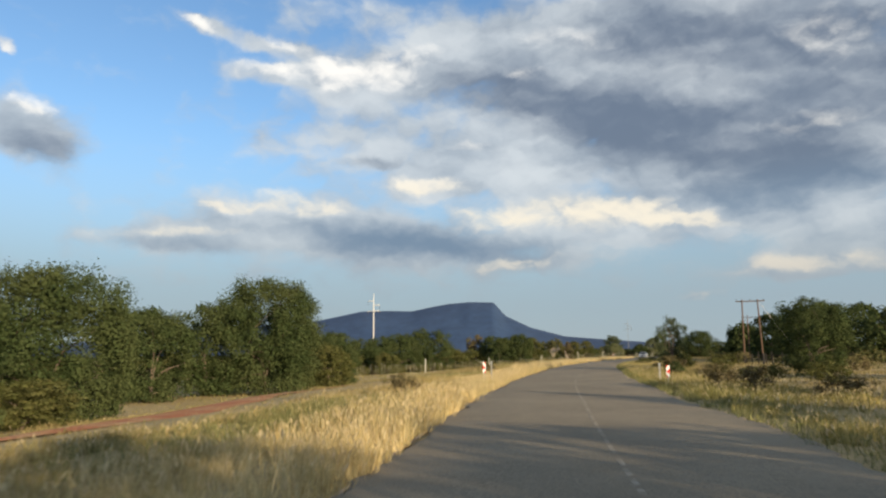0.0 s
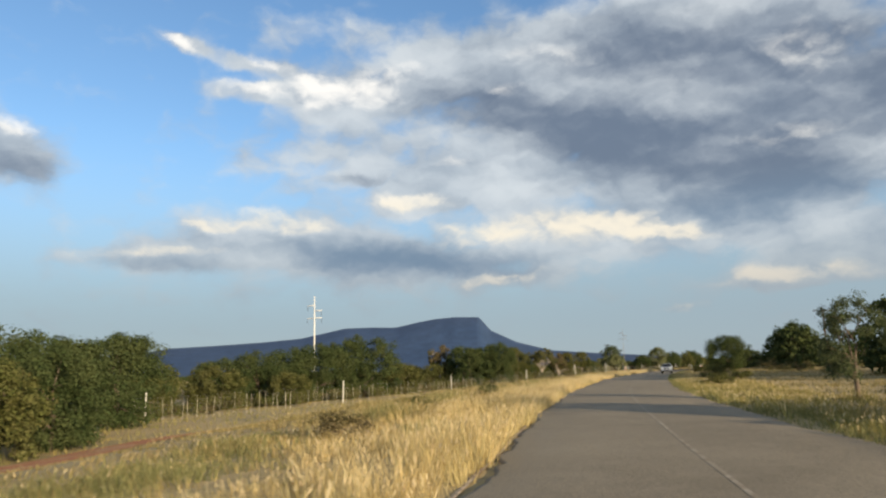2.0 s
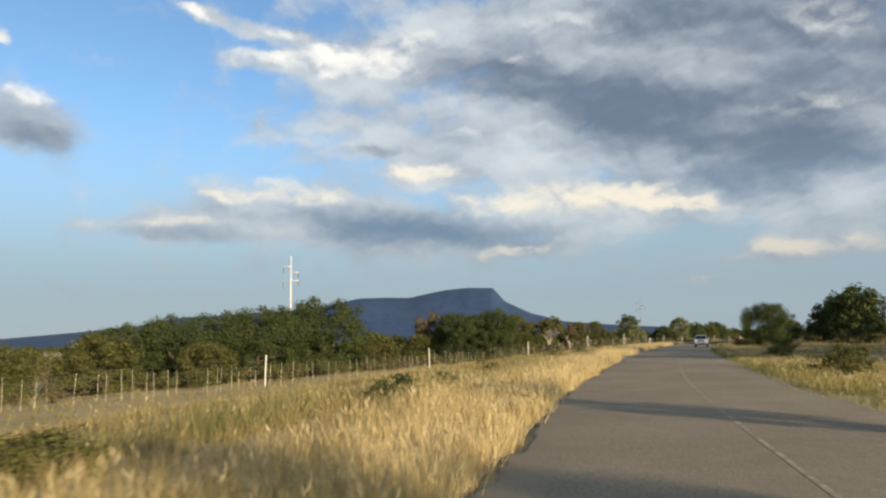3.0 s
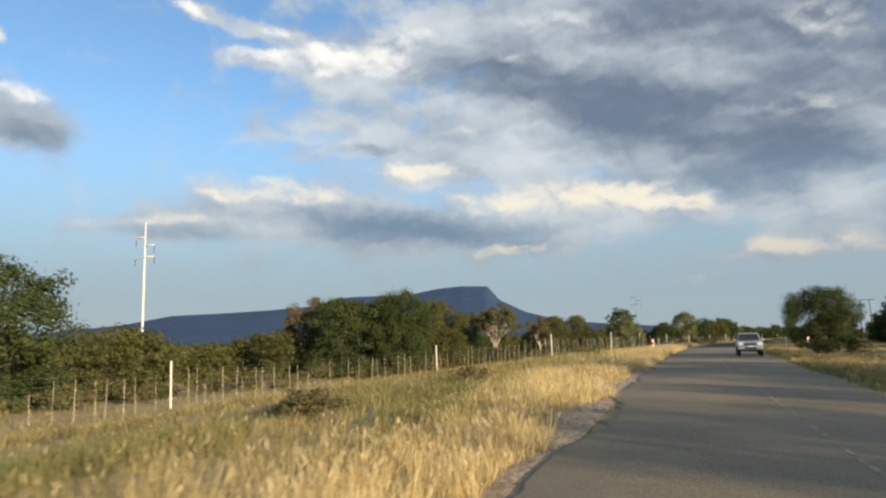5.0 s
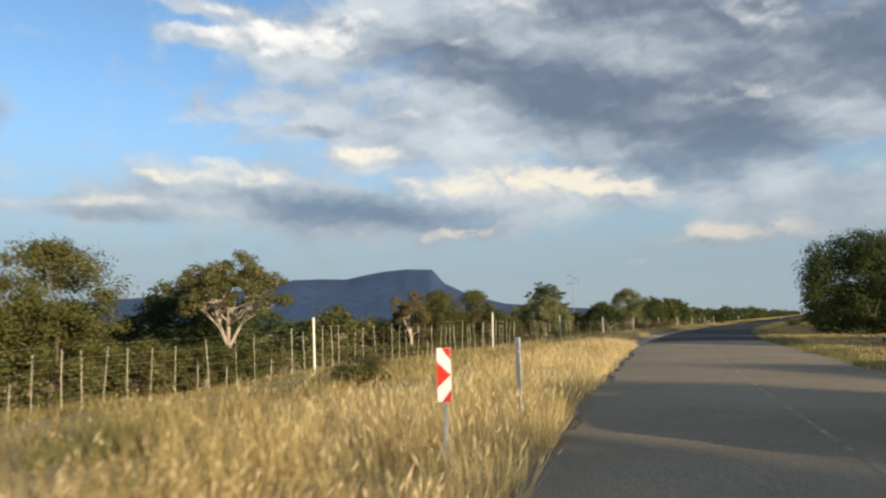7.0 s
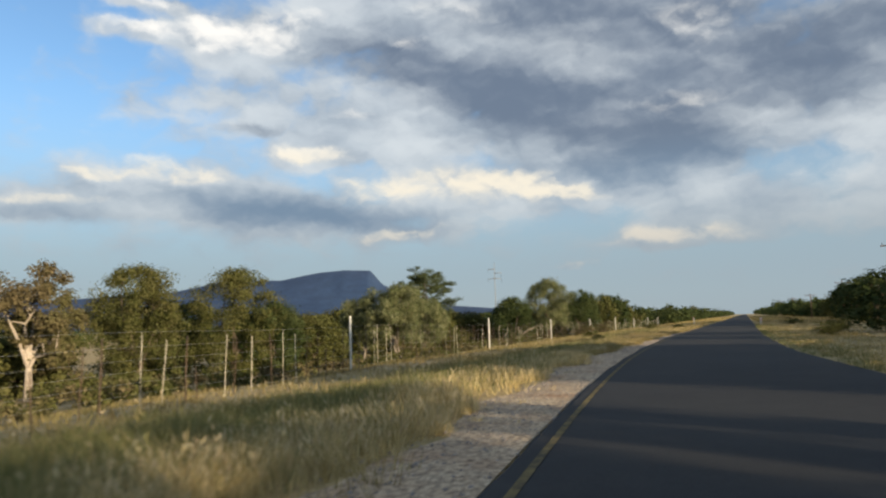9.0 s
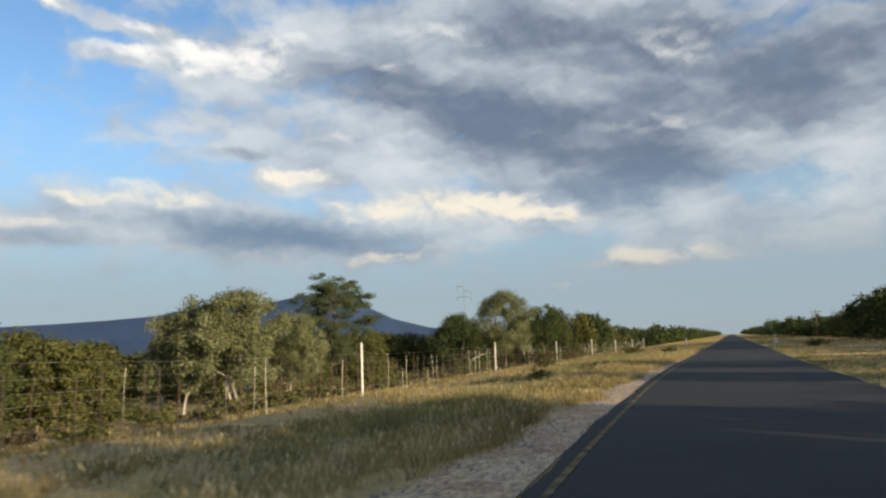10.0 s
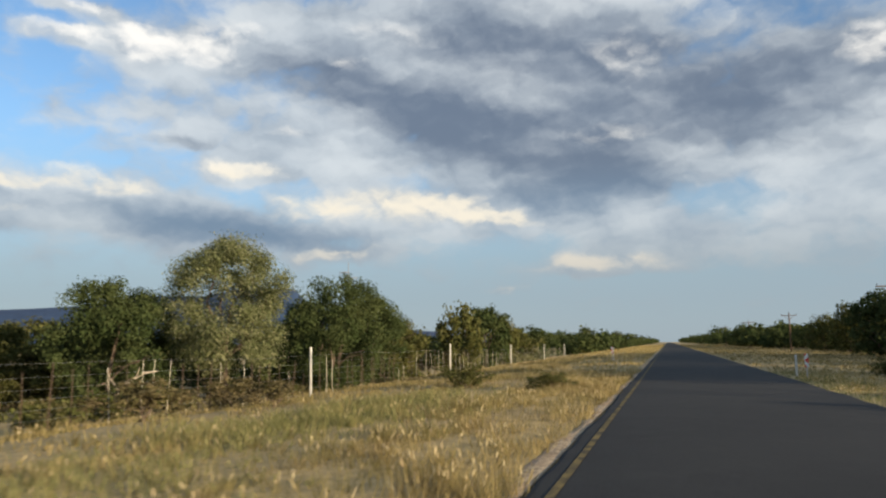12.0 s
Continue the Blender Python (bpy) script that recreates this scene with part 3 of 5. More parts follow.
# ---- hill ----
HILL_AZ = [-40, -33, -26, -22, -18.8, -15.5, -12, -9, -5.6, -3.5, -1.6, 0.2, 1.4, 3.0, 5.0, 5.35, 5.9, 7.9, 10.6, 14, 18, 24]
HILL_EL = [0.3, 0.6, 1.2, 1.62, 2.25, 2.40, 2.60, 2.85, 3.58, 3.62, 3.57, 3.95, 4.15, 4.28, 4.22, 3.85, 3.15, 2.16, 1.41, 1.1, 0.8, 0.2]
FAR = 4300.0
hill_az = np.linspace(-40, 24, 257)
deep = np.linspace(0, 1, 15)
hv = []
for a in hill_az:
    top = math.tan(radians(float(np.interp(a, HILL_AZ, HILL_EL)))) * FAR
    for k in deep:
        dist = FAR - 900 + 1300 * k
        gully = noise.noise((a * 0.9, k * 3, 1.7)) * 0.018 + noise.noise((a * 3.1, k * 6, 4.2)) * 0.004
        h = top * (math.sin(min(k / 0.69, 1) * math.pi / 2) ** 1.6 if k < 0.69 else math.cos((k - 0.69) / 0.31 * math.pi / 2))
        h *= 1 + gully * (4 * k * (1 - k)) * (1.0 if k < 0.62 else 0.0)
        if k < 0.69:
            h = min(h, top * dist / FAR * 0.985)
        hv.append((math.sin(radians(a)) * dist, math.cos(radians(a)) * dist, h - 6))
hf = [(i * 15 + k, (i + 1) * 15 + k, (i + 1) * 15 + k + 1, i * 15 + k + 1) for i in range(256) for k in range(14)]
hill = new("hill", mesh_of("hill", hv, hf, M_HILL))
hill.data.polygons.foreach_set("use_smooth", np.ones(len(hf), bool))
tagged(hill, "distant table-topped hill coloured dark haze blue, with a long low ridge", "hill", kind="structure")

# ---- trees ----
def leaves(r, centres, radii, count, size, droop=0.0, squash=0.8):
    """Leaf quads scattered round the centres of clumps."""
    k = r.integers(0, len(centres), count)
    off = r.normal(0, 1, (count, 3))
    off *= (r.random(count) ** 0.45 / np.linalg.norm(off, axis=1))[:, None]
    sprig = np.where(r.random(count) < 0.11, r.uniform(1.05, 1.4 if size < 0.3 else 1.15, count), 1.0)
    p = centres[k] + off * (radii[k] * sprig)[:, None] * np.array([1, 1, squash])
    n = off * 1.3 + r.normal(0, 0.42, (count, 3)) + np.array([0, 0, 0.30])
    n /= np.linalg.norm(n, axis=1)[:, None]
    a = np.cross(n, r.normal(0, 1, (count, 3)))
    a /= np.linalg.norm(a, axis=1)[:, None]
    a[:, 2] -= droop
    b = np.cross(n, a)
    w = size * r.uniform(0.55, 1.35, count)[:, None]
    v = np.stack([p - a * w * 0.55 - b * w * 0.22, p + a * w * 0.55 - b * w * 0.14, p + a * w * r.uniform(-0.2, 0.2, count)[:, None] + b * w * 0.38], 1).reshape(-1, 3)
    return v, np.arange(count * 3).reshape(-1, 3)


def make_tree(name, label, seed, height, width, trunk, crown_low, count, size, leaf, bark, flat=1.0, clump=0.9, clumps=60, stems=1, open_crown=0.0, twigs=0, boxy=0.0, squash=0.8, vase=0.0):
    """A tree at the origin: trunk, limbs and a crown of leaf clumps with gaps."""
    r = np.random.default_rng(seed)
    e = tagged(new(name), label, "bush" if name == "bush" else "tree")
    mid = (crown_low + height) / 2
    half = (height - crown_low) / 2
    centres, radii = [], []
    while len(centres) < clumps:
        d = r.normal(0, 1, 3)
        d /= np.linalg.norm(d)
        d *= r.random() ** (0.28 if open_crown else 0.4)
        ang = math.atan2(d[1], d[0])
        lobe = 1 + (0.10 if boxy else 0.20) * math.sin(2 * ang + seed) + (0.08 if boxy else 0.14) * math.sin(5 * ang + 2 * seed) + 0.08 * math.sin(4 * d[2] + 3 * ang)
        z = d[2]
        if boxy:
            z = r.uniform(-1, 1)
            q = (1 - abs(z) ** (boxy if z > 0 else boxy * 3)) ** (1 / boxy) * r.random() ** 0.35
            d[0], d[1] = math.cos(ang) * q, math.sin(ang) * q
        if vase:
            # layers that widen upwards, then a shallow dome
            z = r.choice([-0.9, -0.55, -0.2, 0.1, 0.4, 0.68, 0.9]) + r.normal(0, 0.13)
            reach = np.interp(z, [-1.0, -0.5, 0.1, 0.6, 1.0], [1 - vase, 0.70, 1.0, 0.88, 0.50])
            d[0], d[1] = math.cos(ang) * reach * r.random() ** 0.45, math.sin(ang) * reach * r.random() ** 0.45
        if flat < 1.0:
            z = max(z, -0.55) * (1.0 if z < 0 else flat)
        c = np.array([d[0] * width / 2 * lobe * 0.86, d[1] * width / 2 * lobe * 0.86, mid + z * half * 0.88 * (0.9 + 0.2 * lobe)])
        if open_crown and noise.noise(Vector(c) * (2.2 / width) + Vector((seed, 0, 0))) < open_crown - 0.25:
            continue
        centres.append(c)
        radii.append(clump * r.uniform(0.65, 1.3))
    centres, radii = np.array(centres), np.array(radii)
    apart = np.linalg.norm(centres[:, None] - centres[None], axis=2)
    held = (apart < clump * 2.0).sum(1) > (5 if boxy >= 3 else 2)
    centres, radii = centres[held], radii[held]
    base_r = (0.018 if flat < 1 else 0.024) * height ** 1.1 * (0.75 if stems > 1 else 1.0) * (0.75 if boxy else 1.0)
    fork = Vector((0, 0, trunk))
    for s in range(stems):
        lean = Vector((r.normal(0, 0.25) * (stems > 1), r.normal(0, 0.25) * (stems > 1), 0))
        foot = Vector((0.25 * s * math.cos(s * 2.3), 0.25 * s * math.sin(s * 2.3), -0.15))
        pts = [foot, foot + lean * 0.3 * trunk + Vector((r.normal(0, 0.04), r.normal(0, 0.04), 0.5 * trunk)), fork + lean * trunk]
        part("trunk", tube_mesh("trunk", pts, [base_r * 1.25, base_r, base_r * 0.8], bark, 9), e)
        order = np.argsort(r.random(len(centres)))[: (6 if stems == 1 else 3)]
        for k in order:
            tip = Vector(centres[k])
            start = pts[-1]
            way = tip - start
            bend = start + way * 0.45 + Vector((r.normal(0, 0.12), r.normal(0, 0.12), 0.10)) * way.length
            lp = [start, start + (bend - start) * 0.5 + Vector((0, 0, 0.04 * way.length)), bend, tip]
            v, f = tube(lp, [base_r * 0.62, base_r * 0.46, base_r * 0.30, base_r * 0.10], 6)
            # side branches off each limb
            for q in range(3 + twigs):
                t0 = bend + (tip - bend) * r.random()
                near = Vector(centres[int(np.argsort(((centres - np.array(t0)) ** 2).sum(1))[r.integers(0, min(5, len(centres)))])])
                v2, f2 = tube([t0, (t0 + near) / 2 + Vector((0, 0, 0.12)), near], [base_r * 0.2, base_r * 0.14, base_r * 0.05], 5)
                f += [tuple(i + len(v) for i in q4) for q4 in f2]
                v += v2
            d = bpy.data.meshes.new("limb")
            d.from_pydata(v, [], [q4 if q4[2] != q4[3] else q4[:3] for q4 in f])
            d.materials.append(bark)
            part("limb", d, e)
    v, f = leaves(r, centres, radii, count, size, squash=squash)
    part("crown", mesh_of("crown", v, f, leaf), e)
    return e


def make_thorn_tree():
    """A flat-topped thorn tree: short forked trunk, spreading pale limbs, layered crown."""
    r = np.random.default_rng(21)
    e = tagged(new("tree"), "flat-topped thorn tree with pale forked trunk and bare limbs", "tree")
    part("trunk", tube_mesh("trunk", [(0, 0, -0.2), (0.08, 0.03, 1.1), (0.0, 0.0, 2.3)], [0.23, 0.18, 0.16], M_BARK_PALE, 10), e)
    ends = []
    for k in range(6):
        a = k * 1.047 + r.normal(0, 0.15)
        reach = r.uniform(1.5, 2.1)
        way = Vector((math.cos(a), math.sin(a), 0))
        knee = Vector((0, 0, 2.3)) + way * reach * 0.45 + Vector((0, 0, 1.0))
        tip = Vector((0, 0, 2.3)) + way * reach + Vector((r.normal(0, 0.15), r.normal(0, 0.15), r.uniform(1.7, 2.3)))
        v, f = tube([Vector((0, 0, 2.15)), Vector((0, 0, 2.3)) + way * reach * 0.2 + Vector((0, 0, 0.35)), knee, tip], [0.10, 0.08, 0.058, 0.035], 7)
        for q in range(7):
            t0 = knee + (tip - knee) * (0.18 * q if q < 6 else 1.0)
            b = a + r.uniform(-1.1, 1.1)
            out = min(reach + r.uniform(-0.2, 1.7), 3.7)
            end = Vector((math.cos(b) * out, math.sin(b) * out, 0))
            end.z = 6.1 - 0.115 * out * out + r.uniform(-1.1, 0.3)
            bend = (t0 + end) / 2 + Vector((r.normal(0, 0.2), r.normal(0, 0.2), r.normal(0, 0.16)))
            v2, f2 = tube([t0, bend, end], [0.050, 0.032, 0.010], 5)
            f += [tuple(i + len(v) for i in q4) for q4 in f2]
            v += v2
            side_end = bend + Vector((r.normal(0, 0.5), r.normal(0, 0.5), r.uniform(0.0, 0.6)))
            v2, f2 = tube([bend, side_end], [0.022, 0.008], 4)
            f += [tuple(i + len(v) for i in q4) for q4 in f2]
            v += v2
            ends.append(end)
        d = bpy.data.meshes.new("limb")
        d.from_pydata(v, [], [q4 if q4[2] != q4[3] else q4[:3] for q4 in f])
        d.materials.append(M_BARK_PALE)
        part("limb", d, e)
    centres = [tuple(p) for p in ends]
    while len(centres) < 120:
        a, q = r.uniform(0, 6.283), 3.6 * r.random() ** 0.5
        wave = 0.32 * math.sin(3 * a + 1) + 0.2 * math.sin(7 * a)
        if noise.noise((math.cos(a) * q * 0.8, math.sin(a) * q * 0.8, 3.0)) < -0.16:
            continue
        centres.append((math.cos(a) * q * (1 + 0.3 * wave), math.sin(a) * q * (1 + 0.3 * wave), 6.7 + wave * 0.7 - 0.105 * q * q + r.uniform(-1.0, 0.2)))
    centres = np.array(centres)
    v, f = leaves(r, centres, r.uniform(0.34, 0.72, len(centres)), 30000, 0.13, squash=0.62)
    part("crown", mesh_of("crown", v, f, M_LEAF_THORN), e)
    return e


PROTO = {
    "dense": make_tree("tree", "broad dense dark green tree with foliage down to the grass", 3, 8.0, 10.0, 1.2, 0.3, 58000, 0.172, M_LEAF_DARK, M_BARK, clump=1.12, clumps=210, boxy=3.2),
    "dense2": make_tree("tree", "broad dense dark green tree behind the wire fence", 8, 8.0, 9.0, 1.4, 0.3, 22000, 0.205, M_LEAF_DARK, M_BARK, clump=0.95, clumps=150, stems=2, boxy=2.6),
    "round": make_tree("tree", "rounded dark green thorn tree on a short trunk", 12, 7.0, 7.5, 1.5, 0.2, 16000, 0.20, M_LEAF_DARK, M_BARK, clump=0.85, clumps=125, boxy=2.4),
    "olive": make_tree("tree", "dull olive green thorn tree among dry bush", 17, 5.0, 6.5, 1.0, 0.1, 11000, 0.22, M_LEAF_OLIVE, M_BARK, clump=0.72, clumps=105, stems=2, boxy=2.2),
    "leafy": make_tree("tree", "leafy olive green tree with rounded puffs of foliage behind the fence", 19, 8.0, 7.5, 1.4, 0.6, 30000, 0.155, M_LEAF_OLIVE, M_BARK, clump=0.92, clumps=135, stems=2, boxy=2.2, squash=0.7),
    "umbrella": make_thorn_tree(),
    "plume": make_tree("tree", "tall feathery thorn tree with layered olive crown", 25, 9.0, 8.5, 1.5, 1.9, 48000, 0.125, M_LEAF_FEATHER, M_BARK, clump=0.62, clumps=300, twigs=3, stems=2, squash=0.5, vase=0.5),
    "pale": make_tree("tree", "clumpy pale grey-green bush willow behind the fence", 29, 6.0, 7.0, 1.2, 1.7, 40000, 0.13, M_LEAF_PALE, M_BARK_PALE, clump=0.72, clumps=90, stems=2, boxy=2.4),
    "tall_pale": make_tree("tree", "tall grey-green tree with pale trunk and rounded clumps", 33, 8.5, 8.2, 2.4, 2.2, 56000, 0.13, M_LEAF_PALE, M_BARK, clump=0.95, clumps=150, boxy=2.1, twigs=2),
    "brown": make_tree("tree", "half-bare brownish thorn tree with pale twigs", 37, 7.0, 6.5, 1.6, 1.2, 14000, 0.18, M_LEAF_BROWN, M_BARK_PALE, clump=0.68, clumps=62, open_crown=0.1, twigs=3),
    "airy": make_tree("tree", "young airy thorn tree with see-through crown beside the road", 41, 5.0, 4.6, 1.0, 0.3, 12000, 0.10, M_LEAF_FEATHER, M_BARK, clump=0.46, clumps=70, open_crown=0.10, twigs=2),
    "far_round": make_tree("tree", "dark rounded thorn tree in the roadside tree line", 61, 7.0, 7.5, 1.5, 0.3, 3700, 0.41, M_LEAF_DARK, M_BARK, clump=0.9, clumps=95, boxy=2.4),
    "far_dense": make_tree("tree", "broad dark green tree in the roadside tree line", 67, 8.0, 9.0, 1.4, 0.3, 3300, 0.54, M_LEAF_DARK, M_BARK, clump=1.0, clumps=105, stems=2, boxy=2.8),
    "far_olive": make_tree("tree", "olive green thorn tree in the roadside tree line", 71, 5.0, 6.5, 1.0, 0.2, 3200, 0.38, M_LEAF_OLIVE, M_BARK, clump=0.8, clumps=85, stems=2, boxy=2.2),
    "bush": make_tree("bush", "low rounded green bush in the dry grass", 45, 1.6, 2.2, 0.3, 0.05, 2400, 0.11, M_LEAF_OLIVE, M_BARK, clump=0.32, clumps=36, stems=2),
    "green_bush": make_tree("bush", "low leafy dark green bush in the verge", 49, 1.2, 2.2, 0.25, 0.05, 2400, 0.11, M_LEAF_DARK, M_BARK, clump=0.3, clumps=36, stems=2),
    "dry_bush": make_tree("bush", "dry brown leafless-looking bush in the grass", 53, 1.4, 1.9, 0.3, 0.05, 1700, 0.10, M_LEAF_BROWN, M_BARK, clump=0.3, clumps=32, stems=2),
}
SIZE = {"leafy": (8.0, 7.5), "dense": (8.0, 10.0), "dense2": (8.0, 9.0), "round": (7.0, 7.5), "olive": (5.0, 6.5), "umbrella": (7.1, 7.1), "plume": (9.0, 8.5), "pale": (6.0, 7.0), "tall_pale": (8.5, 8.2),
        "brown": (7.0, 6.5), "airy": (5.0, 4.6), "bush": (1.6, 2.2), "green_bush": (1.2, 2.2), "dry_bush": (1.4, 1.9), "far_round": (7.0, 7.5), "far_dense": (8.0, 9.0), "far_olive": (5.0, 6.5)}
used = set()


def stand(kind, x, y, height, width, label="", turn=None, group=""):
    """Puts a tree of that kind up, with its own height and width."""
    h0, w0 = SIZE[kind]
    if kind in ("round", "dense2", "far_round", "far_dense", "olive"):
        width *= 1.14
    if height > 3:
        # trees in the dip are that much taller
        _, across_ = along(x, y)
        height += float(max(0.0, -0.055 * np.clip(-across_[0] - 5.0, 0, 50) - bank(across_[0])))
    m = Matrix.LocRotScale((x, y, float(ground_z(x, y)[0]) - 0.03), Euler((0, 0, random.uniform(0, 6.28) if turn is None else radians(turn))), (width / w0, width / w0, height / h0))
    if kind not in used:
        used.add(kind)
        ob = PROTO[kind]
        ob.matrix_basis = m
    else:
        ob = copy_thing(PROTO[kind], Matrix.Identity(4))
        ob.matrix_basis = m
    return tagged(ob, label, group=group)


# left of the road, from the start of the drive
stand("dense", -15.8, 68.5, 9.9, 11.8, "large dense dark green tree beside the red dirt track")
stand("dense", -21.0, 39.5, 7.7, 9.4, "large dark green tree with ragged crown above the verge")
stand("round", -26.0, 63.0, 7.2, 8.5)
stand("olive", -18.5, 33.0, 2.2, 4.0)
for x, y, h, w in ((-15.5, 85, 6.3, 6.5), (-13.5, 93, 5.6, 6.0), (-18.5, 96, 7.0, 8.0), (-14.5, 104, 6.4, 6.5), (-23, 110, 7.8, 8.0), (-11.2, 88, 4.6, 5.0), (-21, 119, 8.0, 8.0)):
    stand("dense2" if h > 6.8 else "round", x, y, h, w, "dark green tree in a row along the red track")
for x, y, h, w in ((-0.7, 166.7, 9.6, 10.5), (-8, 161, 8.6, 9.5), (-14.5, 153, 7.6, 9.0), (-4.5, 165, 8.6, 9.0), (-11.5, 157.5, 8.0, 9.0), (-19.5, 151, 6.8, 8.0)):
    stand("dense2", x, y, h, w)
for x, y, h, w in ((-17, 140, 5.2, 7.5), (-24, 134, 5.0, 7.0), (-9, 146, 4.0, 6.0), (-31, 128, 5.0, 8.0), (5, 176, 5.0, 7.0)):
    stand("olive", x, y, h, w)
stand("leafy", -12, 221, 4.4, 6.0)
stand("olive", -18, 226, 4.2, 6.5)
stand("olive", -7, 215, 3.6, 6.0)
for x, y, h, w in ((-31, 224, 7.0, 8.0), (-40, 214, 7.4, 8.5), (-26, 233, 6.6, 8.0), (-47, 206, 7.0, 8.0)):
    stand("far_olive", x, y, h, w)
stand("brown", 12.8, 209.2, 9.6, 7.0, "tall half-bare thorn tree with pinkish-brown crown")
stand("dense", 24.6, 199.0, 8.2, 8.0, "large dark green tree standing close behind the fence")
stand("leafy", 28.8, 204.6, 7.2, 7.2)
stand("round", 18.5, 196.0, 7.4, 7.5)
stand("umbrella", 35.8, 211.0, 7.1, 6.8, turn=40)
stand("brown", 51.5, 268.0, 7.0, 6.5)
stand("olive", 60.5, 277.5, 4.6, 6.0)
stand("brown", 48.6, 257.0, 7.4, 6.5)
stand("leafy", 52.6, 263.4, 7.2, 6.6)
stand("leafy", 57.9, 269.5, 7.4, 7.0)
stand("olive", 64.0, 275.0, 3.8, 5.0)
stand("pale", 71.4, 281.0, 6.2, 7.3)
stand("pale", 74.6, 285.2, 5.0, 5.4)
stand("plume", 78.9, 310.5, 10.4, 9.4)
stand("olive", 76.2, 307.5, 3.0, 5.0)
stand("olive", 81.6, 309.0, 2.6, 4.6)
stand("tall_pale", 100.5, 323.6, 8.9, 8.2)
stand("round", 94.5, 322.0, 6.4, 5.5)
stand("dense2", 107.7, 329.0, 7.3, 6.6)
stand("olive", 116.0, 352.0, 5.6, 7.0)
stand("round", 141.0, 398.0, 9.0, 9.0)
for x, y, h, w in ((17.3, 204.5, 8.2, 8.0), (21.2, 203.5, 7.6, 7.0), (31.8, 218.5, 6.4, 7.0), (-22.4, 57.8, 6.8, 7.0), (-20.5, 65.5, 7.6, 8.0), (95.1, 327.3, 6.4, 6.5), (107, 336, 6.2, 7.0), (111.5, 337.5, 6.4, 6.5), (60.8, 270.5, 4.8, 5.5)):
    stand("round", x, y, h, w)
for x, y, h, w in ((11.7, 201, 5.0, 6.0), (6.2, 209, 5.2, 7.0), (-11.5, 82, 4.0, 5.0), (62, 285.5, 4.2, 7.0), (27.5, 206.5, 4.6, 6.0), (36.7, 209.2, 2.3, 3.4), (34.4, 209.6, 2.5, 3.4), (31.5, 208.5, 3.0, 4.2), (86.8, 338, 5.6, 9.0)):
    stand("olive", x, y, h, w)
for x, y, h, w in ((68.4, 283.0, 5.4, 6.0),):
    stand("pale", x, y, h, w)
for s in np.arange(205, 430, 6.5):
    x, y = at(s, -37 - 9 * math.sin(s * 1.7) ** 2)
    stand("olive" if 280 < s < 345 else "far_olive" if math.sin(s * 2.3) > (0 if s < 270 else 0.8) else "far_round", float(x), float(y), (4.9 if s < 270 else 5.0) + 0.7 * math.sin(s * 3.1), 7.0)
for k in range(26):
    x, y = -52 + 4.1 * k - 24 - 9 * math.sin(k * 2.1), 92 + 6.2 * k + 14 + 6 * math.sin(k * 2.1)
    stand("far_olive", x, y, 4.4 + 0.9 * math.sin(k * 1.3), 7.0 + math.sin(k * 2.9))
# farther on, both sides of the straight
side = np.random.default_rng(91)
for s in np.arange(372, 760, 13.0):
    x, y = at(s + side.uniform(-4, 4), -23 - side.uniform(0, 9))
    stand(("far_round", "far_dense", "far_dense", "far_olive")[side.integers(0, 4)], float(x), float(y), side.uniform(4.4, 8.0), side.uniform(5.5, 9.0))
for s in np.arange(247, 640, 6.4):
    x, y = at(s + side.uniform(-2.5, 2.5), 26.5 + side.uniform(-2, 6))
    tall = float(np.interp(s, [250, 306, 330, 412, 425, 470, 640], [5.4, 5.0, 8.2, 8.4, 6.0, 5.4, 6.0]))
    if s > 425 and side.random() < 0.2:
        continue
    stand(("far_round", "far_dense", "far_round", "far_olive")[side.integers(0, 4)], float(x), float(y), tall * side.uniform(0.78, 1.12), side.uniform(6.0, 9.5))
# right of the road
stand("dense2", 30.5, 57.0, 6.0, 5.6, "dark rounded tree on the open ground by the power line")
stand("airy", 22.3, 66.1, 5.1, 3.1)
stand("bush", 23.6, 68.6, 1.7, 3.0)
stand("dry_bush", 21.4, 64.2, 1.5, 2.8)
stand("airy", 26.5, 79.5, 4.6, 3.6)
stand("bush", 25.0, 72.5, 1.8, 3.0)
for x, y, h, w in ((54.5, 103, 8.4, 10), (63, 108, 8.8, 10), (69, 98, 8.0, 9), (60, 92, 7.0, 8), (76, 112, 8.0, 10), (82, 122, 7.5, 9)):
    stand("dense2" if h > 8.2 else "far_round", x, y, h, w, "dark shaded thorn tree behind the power poles")
for x, y, h, w in ((67, 128, 8.8, 8.0), (73, 139, 8.8, 8.0), (77, 147, 8.8, 8.0), (83, 152, 8.8, 8.0), (60, 126, 8.0, 7.0), (63, 119, 8.6, 8.0), (70, 115, 9.0, 8.0)):
    stand("far_round", x, y, h, w, "dark thorn tree set back from the verge")
stand("dense", 83.4, 221.8, 7.9, 10.0, "large rounded tree standing alone near the road")
for x, y, h, w in ((101, 250, 5.2, 7), (108, 262, 4.8, 7), (104, 205, 5.0, 8.0), (89, 178, 6.6, 8.0), (100, 232, 3.4, 7.0)):
    stand("far_round", x, y, h, w)
# added mostly out of view, spaced for the shade across road and verge
for s, l in ((207, 28), (212, 27), (217, 29), (239, 30), (245, 27), (250, 29)):
    x, y = at(s, l)
    stand("far_dense", float(x), float(y), 9.0, 7.6)
for s, l in ((380, 23.5), (388, 26), (396, 24)):
    x, y = at(s, l)
    stand("far_dense", float(x), float(y), 7.3, 6.5)
